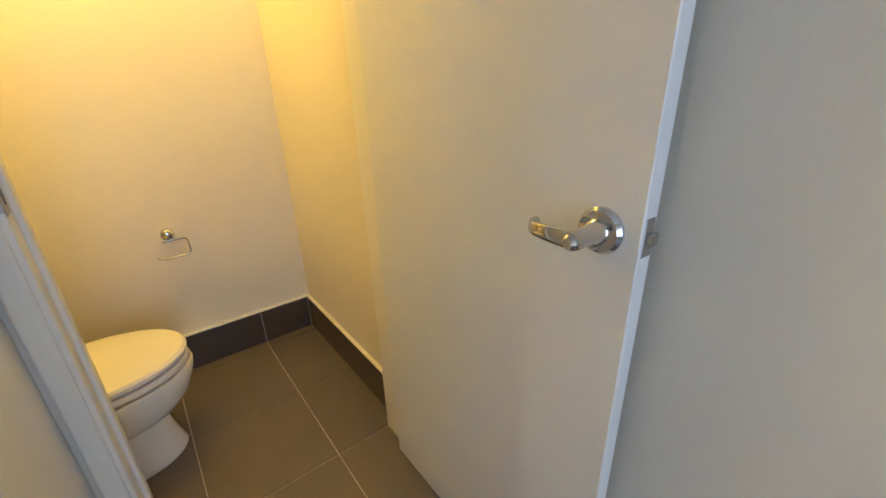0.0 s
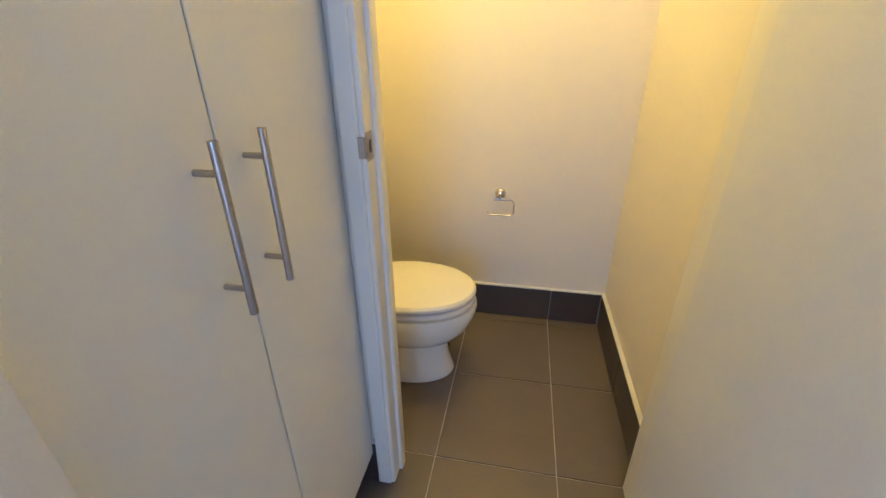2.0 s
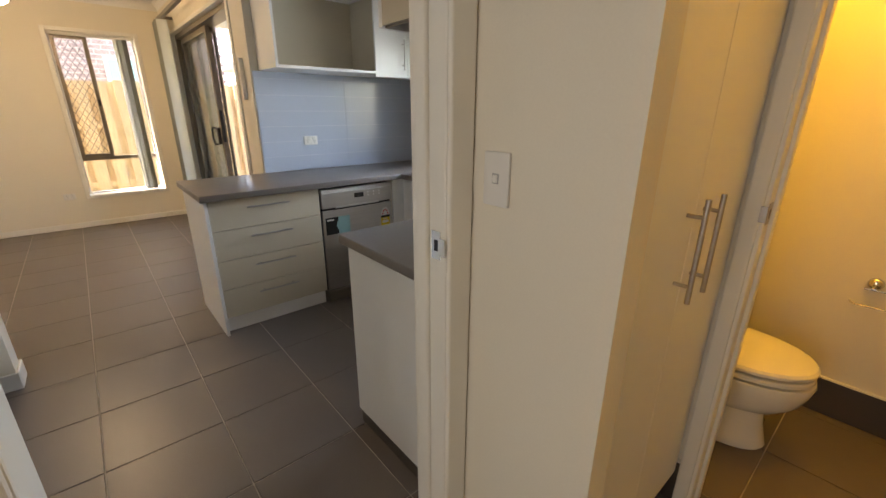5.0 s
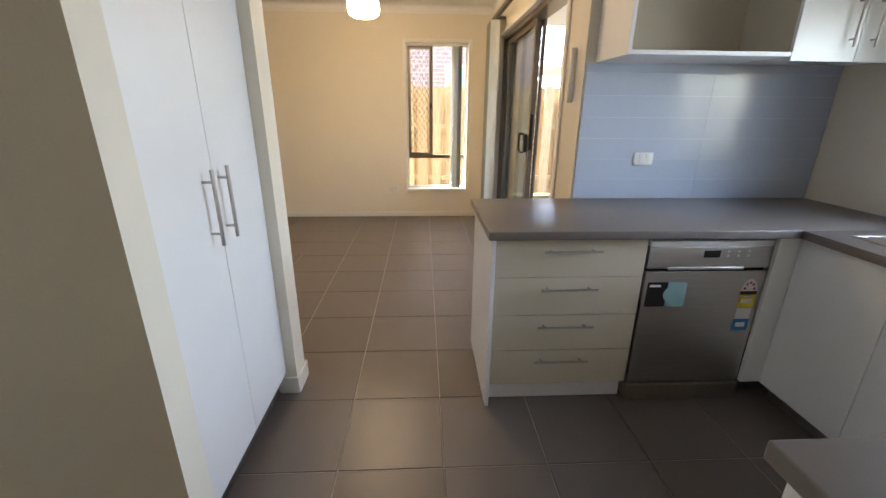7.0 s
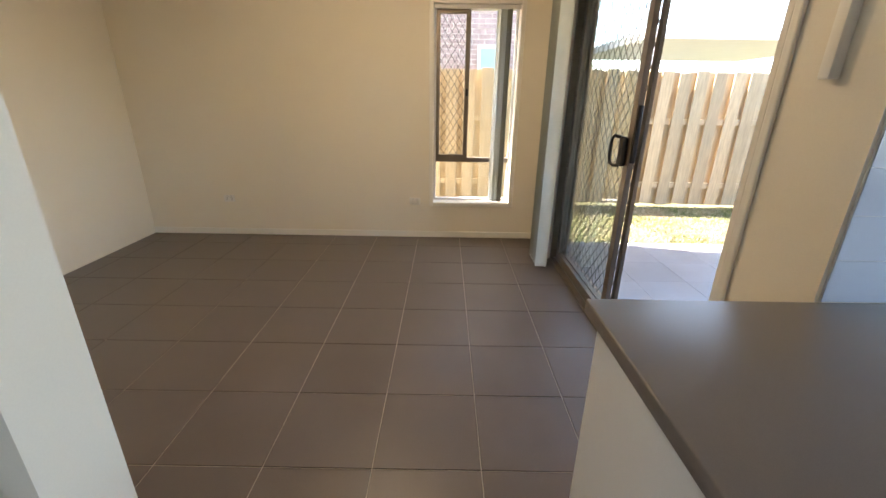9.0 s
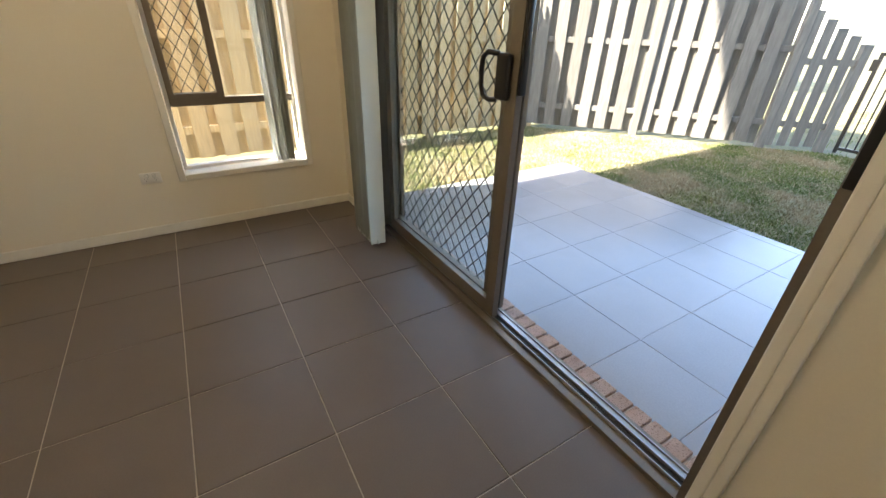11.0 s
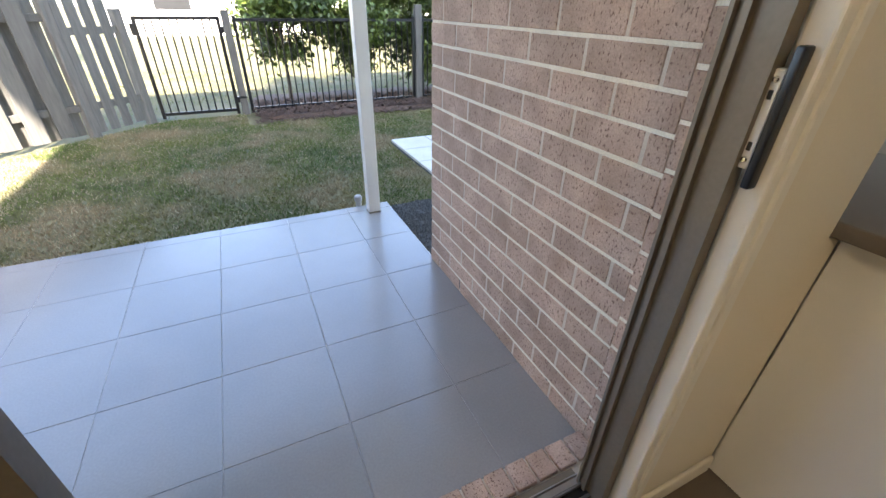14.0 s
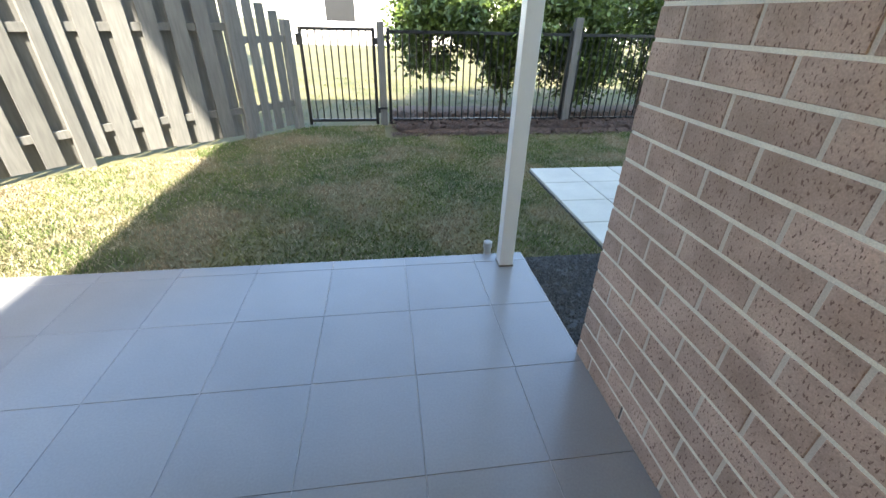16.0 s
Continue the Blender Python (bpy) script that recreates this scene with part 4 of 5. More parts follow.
def sliding_door():
    ob = tagged(thing("sliding_door", "bronze aluminium sliding door, half open, with a diamond security screen", "sliding door"), kind="structure")
    f = M["alu"]
    x0, x1, y0, y1, z1 = DX0 + 0.022, DX1 - 0.022, 1.030, 1.112, DZ1 - 0.023
    part("sill", boxes((x0, x1, y0 - 0.02, y0 + 0.012, 0.001, 0.022), (x0, x1, y0 + 0.012, y1 + 0.045, 0.001, 0.014)), f, ob)
    part("track", boxes((x0, x1, y0 + 0.030, y0 + 0.034, 0.0145, 0.030), (x0, x1, y0 + 0.066, y0 + 0.070, 0.0145, 0.028), (x0, x1, y0 + 0.098, y0 + 0.102, 0.0145, 0.026),
                         (x0, x1, y0 + 0.075, y0 + 0.095, 0.0145, 0.020)), M["alu_track"], ob, "bare aluminium tracks")
    # black strip paints the shadow lying between the tracks
    part("track_gap", boxes((x0, x1, y0 + 0.036, y0 + 0.064, 0.0145, 0.0165)), M["black"], ob, "black strip for the shade between the tracks")
    part("head", box(bmesh.new(), x0, x1, y0 - 0.02, y1 + 0.045, z1 - 0.045, z1, 0.002), f, ob)
    part("jamb", boxes((x1 - 0.030, x1, y0 - 0.02, y0 + 0.012, 0.031, z1 - 0.046), (x1 - 0.014, x1, y0 + 0.012, y1, 0.031, z1 - 0.046),
                       (x1 - 0.026, x1, y0 + 0.044, y0 + 0.056, 0.031, z1 - 0.046), (x1 - 0.024, x1, y0 + 0.072, y0 + 0.080, 0.031, z1 - 0.046)), f, ob)
    part("jamb", boxes((x0, x0 + 0.035, y0 - 0.02, y1 + 0.045, 0.031, z1 - 0.046)), f, ob)

    def leaf(name, a, b_, ya, yb, label, stile=0.055, rail=0.075):
        p = part(name, boxes((a, a + stile, ya, yb, 0.034, z1 - 0.05), (b_ - stile, b_, ya, yb, 0.034, z1 - 0.05),
                             (a + stile, b_ - stile, ya, yb, 0.034, 0.034 + rail), (a + stile, b_ - stile, ya, yb, z1 - 0.05 - rail * 0.7, z1 - 0.05)), f, ob, label)
        return p
    mid = -4.60
    fixed = leaf("fixed_panel", x0 + 0.035, mid - 0.043, y0 + 0.060, y0 + 0.092, "fixed glass panel", 0.036)
    g = part("pane", boxes((x0 + 0.08, mid - 0.08, y0 + 0.073, y0 + 0.079, 0.10, z1 - 0.10)), M["glass"], fixed)
    g.visible_shadow = False
    slide = leaf("sliding_panel", x0 + 0.075, mid + 0.060, y0 + 0.018, y0 + 0.050, "open glass panel slid behind the fixed one", 0.06)
    g = part("pane", boxes((x0 + 0.13, mid + 0.002, y0 + 0.031, y0 + 0.037, 0.10, z1 - 0.10)), M["glass"], slide)
    g.visible_shadow = False
    screen = leaf("screen_panel", x0 + 0.045, mid + 0.020, y0 + 0.096, y0 + 0.118, "security screen slid open", 0.05, 0.06)
    yy = y0 + 0.107
    part("grille", diamond(bmesh.new(), x0 + 0.095, mid - 0.030, 0.094, z1 - 0.095, 0.096, 0.112, lambda u, v: (u, yy, v), 0.0032), M["mesh_black"], screen, "black diamond security grille")
    # handle on the inside face of the sliding panel
    hx, hz, hy = mid - 0.035, 1.16, y0 + 0.018
    part("lock_case", box(bmesh.new(), hx - 0.012, hx + 0.062, hy - 0.030, hy - 0.0005, hz - 0.085, hz + 0.085, 0.012, 3), M["black"], slide, "black lock case", smooth=True)
    grip = [(hx + 0.0, hy - 0.02, hz + 0.080), (hx - 0.040, hy - 0.045, hz + 0.085), (hx - 0.062, hy - 0.052, hz + 0.065), (hx - 0.068, hy - 0.052, hz + 0.02), (hx - 0.064, hy - 0.052, hz - 0.04),
            (hx - 0.050, hy - 0.050, hz - 0.075), (hx - 0.025, hy - 0.04, hz - 0.088), (hx + 0.005, hy - 0.02, hz - 0.085)]
    part("pull_handle", tube(bmesh.new(), grip, 0.0105, 10), M["black"], slide, "black curved pull handle", smooth=True)
    part("screen_lock", box(bmesh.new(), mid + 0.0605, mid + 0.078, y0 + 0.020, y0 + 0.050, 1.10, 1.42, 0.006, 2), M["black"], slide, "black edge lock strip", smooth=True)
    # keeper on the latch jamb
    part("keeper", box(bmesh.new(), x1 - 0.022, x1 + 0.001, NORTH + 0.004, NORTH + 0.020, 1.085, 1.300, 0.004, 2), M["black"], ob, "black lock keeper on the jamb", smooth=True)
    # white paint replaces bare metal to give the strike its bright reflection
    part("keeper_plate", box(bmesh.new(), x1 - 0.018, x1 + 0.001, NORTH + 0.0202, NORTH + 0.038, 1.115, 1.268, 0.002), M["post"], ob, "steel strike inside the keeper, painted white for its reflection")
    for z in (1.130, 1.253):
        part("keeper_screw", tube(bmesh.new(), [(x1 - 0.0178, NORTH + 0.030, z), (x1 - 0.0215, NORTH + 0.030, z)], [0.0055, 0.004], 12), M["chrome"], ob, smooth=True)
    for z in (1.152, 1.231):
        part("keeper_slot", box(bmesh.new(), x1 - 0.0186, x1 - 0.0178, NORTH + 0.0265, NORTH + 0.0335, z - 0.007, z + 0.007), M["dark_plastic"], ob, "dark screw slot")


sliding_door()


def dining_window():
    ob = tagged(thing("window_1", "tall bronze aluminium window with a diamond security screen on one sash", "window"), kind="structure")
    f, xa, xb = M["alu"], WEST - 0.17, WEST - 0.11
    a, b_, z0, z1 = WY0 + 0.013, WY1 - 0.013, WZ0 + 0.013, WZ1 - 0.013
    zt, ym = 0.83, 0.19
    part("window_frame", boxes((xa, xb, a, a + 0.022, z0, z1), (xa, xb, b_ - 0.022, b_, z0, z1), (xa, xb, a + 0.022, b_ - 0.022, z0, z0 + 0.02), (xa, xb, a + 0.022, b_ - 0.022, z1 - 0.025, z1)), M["post"], ob, "pale outer frame")
    part("transom", boxes((xa - 0.01, xb + 0.005, a + 0.022, b_ - 0.022, zt - 0.022, zt + 0.022)), f, ob)
    part("sash", boxes((xa + 0.015, xb + 0.012, a + 0.023, a + 0.058, zt + 0.023, z1 - 0.026), (xa + 0.015, xb + 0.012, ym - 0.022, ym + 0.022, zt + 0.023, z1 - 0.026),
                       (xa + 0.015, xb + 0.012, a + 0.058, ym - 0.022, zt + 0.023, zt + 0.055), (xa + 0.015, xb + 0.012, a + 0.058, ym - 0.022, z1 - 0.06, z1 - 0.026)), f, ob)
    gx = xa + 0.01
    part("grille", diamond(bmesh.new(), a + 0.058, ym - 0.022, zt + 0.055, z1 - 0.06, 0.066, 0.105, lambda u, v: (gx, u, v), 0.0036), M["mesh_black"], ob, "black diamond security grille")
    for u0, u1, v0, v1 in ((a + 0.022, b_ - 0.022, z0 + 0.02, zt - 0.022), (a + 0.058, ym - 0.022, zt + 0.055, z1 - 0.06), (ym + 0.022, b_ - 0.022, zt + 0.022, z1 - 0.025)):
        g = part("pane", boxes((xa + 0.028, xa + 0.033, u0, u1, v0, v1)), M["glass"], ob)
        g.visible_shadow = False
    part("latch", box(bmesh.new(), xb + 0.012, xb + 0.03, ym - 0.012, ym + 0.012, 1.46, 1.53, 0.003), M["dark_plastic"], ob)


dining_window()


def kitchen_window():
    ob = tagged(thing("window_2", "kitchen window over the sink bench", "window"), kind="structure")
    xm = (KX0 + KX1) / 2
    part("window_frame", boxes((KX0, KX0 + 0.04, 2.56, 2.62, KZ0, KZ1), (KX1 - 0.04, KX1, 2.56, 2.62, KZ0, KZ1), (KX0 + 0.04, KX1 - 0.04, 2.56, 2.62, KZ0, KZ0 + 0.04),
                               (KX0 + 0.04, KX1 - 0.04, 2.56, 2.62, KZ1 - 0.04, KZ1), (xm - 0.02, xm + 0.02, 2.56, 2.62, KZ0 + 0.04, KZ1 - 0.04)), M["alu"], ob)
    for a, b_ in ((KX0 + 0.04, xm - 0.02), (xm + 0.02, KX1 - 0.04)):
        g = part("pane", boxes((a, b_, 2.588, 2.593, KZ0 + 0.04, KZ1 - 0.04)), M["glass"], ob)
        g.visible_shadow = False


kitchen_window()

# ---- things: outdoors ----
post = thing("verandah_post", "white square steel post carrying the patio roof", "post")
part("shaft", box(bmesh.new(), -3.512, -3.424, 3.462, 3.550, -0.068, 2.345, 0.004, 2), M["post"], post)
part("base_plate", box(bmesh.new(), -3.516, -3.420, 3.458, 3.554, -0.0685, -0.055, 0.002), M["alu"], post, "rust-marked base")
pipe = thing("pipe_stub", "short pale drain pipe stub beside the verandah post", "pipe")
part("pipe", tube(bmesh.new(), [(-3.545, 3.665, GZ - 0.05), (-3.545, 3.665, 0.00)], 0.024, 18), M["grey_pvc"], pipe, smooth=True)
part("collar", tube(bmesh.new(), [(-3.545, 3.665, -0.03), (-3.545, 3.665, 0.005), (-3.545, 3.665, 0.012)], [0.030, 0.030, 0.022], 18), M["grey_pvc"], pipe, smooth=True)


def paling_fence(name, label, a, b_, h0, h1, mat, back=True, step=0.262, w=0.160, rails=(0.36, 1.30), side=1):
    """A run of upright boards on both faces of the rails, from a to b."""
    ob = thing(name, label, "fence", "timber fences", place=(a[0], a[1], GZ))
    d = Vector((b_[0] - a[0], b_[1] - a[1], 0))
    n, turn = int(d.length / step), math.atan2(d.y, d.x)
    ob.rotation_euler = (0, 0, turn)
    shared = {}

    def board(u, h, off, drop):
        key = round(h, 2)
        if key not in shared:
            shared[key] = mesh_of(box(bmesh.new(), -w / 2, w / 2, -0.008, 0.008, 0.0, key, 0.002), "paling", mat)
        o = new("paling", shared[key])
        o.parent = ob
        o.location = (u, off, drop)
        o.rotation_euler = (radians(rng.uniform(-0.4, 0.4)), radians(rng.uniform(-0.5, 0.5)), 0)
    for k in range(n):
        u = (k + 0.5) * step
        h = h0 + (h1 - h0) * u / d.length
        board(u, h - 0.06 + rng.uniform(-0.01, 0.01), -0.032 * side, 0.06 + rng.uniform(-0.01, 0.02))
        if back:
            board(u + step / 2, h - 0.05, 0.032 * side, 0.05)
    for z in rails:
        zz = min(z, min(h0, h1) - 0.2)
        part("rail", box(bmesh.new(), 0, d.length, -0.022, 0.022, zz - 0.04, zz + 0.04, 0.003), mat, ob)
    m = int(d.length / 2.4) + 1
    for k in range(m + 1):
        u = d.length * k / m
        h = h0 + (h1 - h0) * u / d.length
        part("fence_post", box(bmesh.new(), u - 0.05, u + 0.05, -0.05, 0.05, -0.05, h + 0.02, 0.004), mat, ob)
    return ob


A, B, P, C = (-5.42, 7.56), (-5.95, 7.02), (-7.32, 5.98), (-8.42, 4.82)
paling_fence("timber_fence", "weathered grey timber paling fence falling towards the gate", B, A, 1.80, 1.36, M["fence"], back=False, step=0.168, w=0.118)
paling_fence("timber_fence", "weathered grey timber paling fence behind the lawn", P, B, 1.96, 1.84, M["fence"])
paling_fence("timber_fence", "sunlit grey timber paling fence behind the lawn", (C[0] - 0.06, C[1] - 0.11), (P[0] + 0.03, P[1] - 0.05), 2.0, 1.98, M["fence"])
paling_fence("side_fence", "sunlit brown timber paling fence along the side yard", (-8.62, -2.6), (-8.47, 4.78), 1.98, 1.98, M["fence_new"], step=0.255, w=0.165)


def bar_fence(name, label, x0, x1, y, z0, h, gate=False):
    ob = thing(name, label, "gate" if gate else "fence", "" if gate else "metal fences", place=(x0, y, z0))
    n = max(2, round((x1 - x0) / 0.098))
    bar = mesh_of(tube(bmesh.new(), [(0, 0, 0.06), (0, 0, h - 0.02)], 0.0105, 6), "bar", M["black"])
    for k in range(1, n):
        o = new("bar", bar)
        o.parent, o.location = ob, ((x1 - x0) * k / n, 0, 0)
    for z in (0.06, h - 0.02):
        part("rail", box(bmesh.new(), 0, x1 - x0, -0.016, 0.016, z - 0.02, z + 0.02, 0.003), M["black"], ob)
    for u in (0.0, x1 - x0):
        part("upright", box(bmesh.new(), u - 0.022, u + 0.022, -0.022, 0.022, 0.0, h + (0.0 if gate else 0.03), 0.003), M["black"], ob)
    if gate:
        part("hinge", box(bmesh.new(), x1 - x0 + 0.022, x1 - x0 + 0.06, -0.03, 0.03, 0.16, 0.24, 0.004), M["black"], ob)
        part("hinge", box(bmesh.new(), x1 - x0 + 0.022, x1 - x0 + 0.06, -0.03, 0.03, h - 0.2, h - 0.12, 0.004), M["black"], ob)
        part("latch", box(bmesh.new(), -0.06, 0.02, -0.035, 0.035, h - 0.22, h - 0.08, 0.006), M["black"], ob, "black gate latch")
    return ob


GY = 7.70
bar_fence("metal_gate", "black tubular steel garden gate, closed", -5.27, -4.30, GY, GZ + 0.02, 1.28, True)
gate_post = thing("gate_post", "weathered grey timber gate post", "post")
part("shaft", box(bmesh.new(), -4.25, -4.15, GY - 0.05, GY + 0.05, GZ - 0.05, 1.24, 0.005), M["fence"], gate_post)
part("strap", boxes((-4.254, -4.146, GY - 0.054, GY + 0.054, 0.10, 0.13)), M["black"], gate_post)
bar_fence("metal_fence", "black tubular steel fence in front of the shrubs", -4.10, -1.45, GY, GZ + 0.02, 1.26)
bar_fence("metal_fence", "black tubular steel fence in front of the shrubs", -1.28, 1.4, GY + 0.02, GZ + 0.02, 1.26)
mid_post = thing("fence_post", "weathered grey timber fence post", "post")
part("shaft", box(bmesh.new(), -1.42, -1.31, GY - 0.05, GY + 0.06, GZ - 0.05, 1.34, 0.005), M["fence"], mid_post)


def mulch_bed():
    bm = bmesh.new()
    r = random.Random(3)
    xs = [-4.15 + 0.22 * k for k in range(26)]
    ys = [7.05, 7.2, 7.4, 7.6, 7.8, 8.1, 8.5, 8.9, 9.2]
    grid = {}
    for i, x in enumerate(xs):
        for j, y in enumerate(ys):
            e = j in (0, len(ys) - 1) or i in (0, len(xs) - 1)
            yy = y + (0.10 * math.sin(x * 3.1) + 0.05 * math.sin(x * 7.7) if j == 0 else 0)
            grid[i, j] = bm.verts.new((x, yy, GZ - 0.05 if e else GZ + 0.05 + 0.035 * noise.noise((x * 4, y * 4, 3))))
    for i in range(len(xs) - 1):
        for j in range(len(ys) - 1):
            bm.faces.new((grid[i, j], grid[i + 1, j], grid[i + 1, j + 1], grid[i, j + 1]))
    structure("mulch_bed", bm, M["mulch"], "brown bark mulch garden bed along the fence", "garden bed", smooth=True)
    q = np.random.RandomState(5)
    n = 5200
    x, y = q.uniform(-4.1, 1.2, n), q.uniform(7.0, 8.3, n)
    a, t = q.uniform(0, 6.28, n), q.uniform(-0.6, 0.6, n)
    L, w = q.uniform(0.02, 0.055, n), q.uniform(0.006, 0.016, n)
    z = np.where(y < 7.2, GZ - 0.005, GZ + 0.05) + q.uniform(0.0, 0.035, n)
    cx, cy, sz = np.cos(a) * L, np.sin(a) * L, t * L
    px, py = -np.sin(a) * w, np.cos(a) * w
    v = np.stack([np.stack([x - cx - px, y - cy - py, z - sz], 1), np.stack([x + cx - px, y + cy - py, z + sz], 1),
                  np.stack([x + cx + px, y + cy + py, z + sz + 0.004], 1), np.stack([x - cx + px, y - cy + py, z - sz + 0.004], 1)], 1)
    me = bpy.data.meshes.new("mulch_chips")
    me.from_pydata(v.reshape(-1, 3).tolist(), [], np.arange(4 * n).reshape(-1, 4).tolist())
    me.materials.append(M["mulch"])
    tagged(new("mulch_chips", me), "loose brown bark chips on the garden bed", "bark chips", kind="stuff")


mulch_bed()


def gravel_stones():
    q = np.random.RandomState(9)
    n = 2600
    verts, faces = [], []
    base = np.array([(1, 0, 0), (-1, 0, 0), (0, 1, 0), (0, -1, 0), (0, 0, 1), (0, 0, -1)], float)
    tri = [(0, 2, 4), (2, 1, 4), (1, 3, 4), (3, 0, 4)]
    for k in range(n):
        s = q.uniform(0.006, 0.015) * q.uniform(0.7, 1.2, 3)
        a = q.uniform(0, 6.28)
        rot = np.array([[math.cos(a), -math.sin(a), 0], [math.sin(a), math.cos(a), 0], [0, 0, 1]])
        p = (base * s) @ rot.T + (q.uniform(-3.31, -2.73), q.uniform(2.71, 3.61), -0.104 + q.uniform(0, 0.006))
        faces += [tuple(6 * k + i for i in f) for f in tri]
        verts += p.tolist()
    me = bpy.data.meshes.new("gravel_stones")
    me.from_pydata(verts, [], faces)
    me.materials.append(M["gravel"])
    tagged(new("gravel_stones", me), "dark loose gravel stones", "gravel", kind="stuff")


gravel_stones()


def leafy(name, label, x, y, trunk_h, crown, seed, leaves, leaf=0.05, trunk_r=0.035):
    """A shrub or tree: tapered trunk, limbs and leaves in clumps. crown: centre height and radii."""
    r = np.random.RandomState(seed)
    ob = thing(name, label, "tree", "trees and shrubs", place=(x, y, GZ))
    bm = bmesh.new()
    tube(bm, [(0, 0, -0.02), (0.01, 0.01, trunk_h * 0.5), (0.0, -0.01, trunk_h)], [trunk_r, trunk_r * 0.8, trunk_r * 0.6], 8)
    cz, rx, ry, rz = crown
    clumps = []
    for k in range(26):
        d = r.normal(size=3)
        d /= np.linalg.norm(d)
        q = r.uniform(0.35, 1.0)
        c = np.array([d[0] * rx * q, d[1] * ry * q, cz + d[2] * rz * q])
        clumps.append((c, r.uniform(0.16, 0.34) * min(rx, rz)))
        if k < 11:
            mid = np.array([c[0] * 0.35, c[1] * 0.35, trunk_h + (c[2] - trunk_h) * 0.55])
            tube(bm, [(0, 0, trunk_h * 0.85), tuple(mid), tuple(c)], [trunk_r * 0.5, trunk_r * 0.32, trunk_r * 0.12], 5)
    part("trunk", bm, M["bark"], ob, smooth=True)
    i = r.randint(0, len(clumps), leaves)
    cen = np.array([c for c, s in clumps])[i]
    s = np.array([s for c, s in clumps])[i][:, None]
    p = cen + r.normal(size=(leaves, 3)) * s * (0.72, 0.72, 0.60)
    a = r.normal(size=(leaves, 3))
    a[:, 2] -= 0.5
    a /= np.linalg.norm(a, axis=1)[:, None]
    side = np.cross(a, r.normal(size=(leaves, 3)))
    side /= np.linalg.norm(side, axis=1)[:, None]
    L = (leaf * r.uniform(0.6, 1.25, leaves))[:, None]
    v = np.stack([p, p + a * L * 0.55 + side * L * 0.26, p + a * L * 1.1, p + a * L * 0.55 - side * L * 0.26], 1)
    me = bpy.data.meshes.new("crown")
    me.from_pydata(v.reshape(-1, 3).tolist(), [], np.arange(4 * leaves).reshape(-1, 4).tolist())
    me.materials.append(M["leaf"])
    o = new("crown", me)
    o.parent = ob


leafy("tree", "small leafy green tree behind the metal fence", -3.45, 8.35, 0.75, (1.55, 0.75, 0.6, 0.80), 1, 12000, 0.085)
leafy("tree", "dense dark green shrub behind the metal fence", -2.2, 8.5, 0.5, (1.35, 0.85, 0.7, 0.95), 2, 16000, 0.085)
leafy("tree", "dense dark green shrub behind the metal fence", -1.0, 8.45, 0.4, (1.25, 0.85, 0.7, 1.05), 3, 16000, 0.085)
leafy("tree", "dense dark green shrub behind the metal fence", 0.4, 8.6, 0.4, (1.3, 0.9, 0.7, 1.05), 4, 8000, 0.085)
leafy("tree", "tall leafy tree in a garden beyond the fence", -10.8, 13.5, 1.6, (3.0, 1.7, 1.5, 1.3), 5, 7000, 0.16, 0.09)
leafy("tree", "tall leafy tree in a garden beyond the fence", 3.5, 16.0, 1.6, (2.8, 2.0, 1.5, 1.6), 6, 7000, 0.16, 0.09)


def far_house(name, label, x0, x1, y0, y1, h, wall, windows, south=True):
    ob = thing(name, label, "house", place=(0, 0, 0))
    part("wall", boxes((x0, x1, y0, y1, GZ - 0.1, h)), wall, ob)
    bm = bmesh.new()
    ym, o = (y0 + y1) / 2, 0.45
    q = [bm.verts.new(p) for p in ((x0 - o, y0 - o, h), (x1 + o, y0 - o, h), (x1 + o, y1 + o, h), (x0 - o, y1 + o, h), (x0 + 1.5, ym, h + 1.8), (x1 - 1.5, ym, h + 1.8))]
    for f in ((0, 1, 5, 4), (1, 2, 5), (2, 3, 4, 5), (3, 0, 4), (3, 2, 1, 0)):
        bm.faces.new([q[i] for i in f])
    part("roof", bm, M["roof"], ob)
    for face, u, z, w, hh in windows:
        if face == "y":
            wn_ = part("window", boxes((u, u + w, y0 - 0.06, y0 - 0.001, z, z + hh)), M["post"], ob)
            part("pane", boxes((u + 0.06, u + w - 0.06, y0 - 0.066, y0 - 0.061, z + 0.06, z + hh - 0.06)), M["dark_plastic"], wn_)
        else:
            wn_ = part("window", boxes((x1 + 0.001, x1 + 0.06, u, u + w, z, z + hh)), M["post"], ob)
            part("pane", boxes((x1 + 0.061, x1 + 0.066, u + 0.06, u + w - 0.06, z + 0.06, z + hh - 0.06)), M["teal_label"], wn_)
    return ob


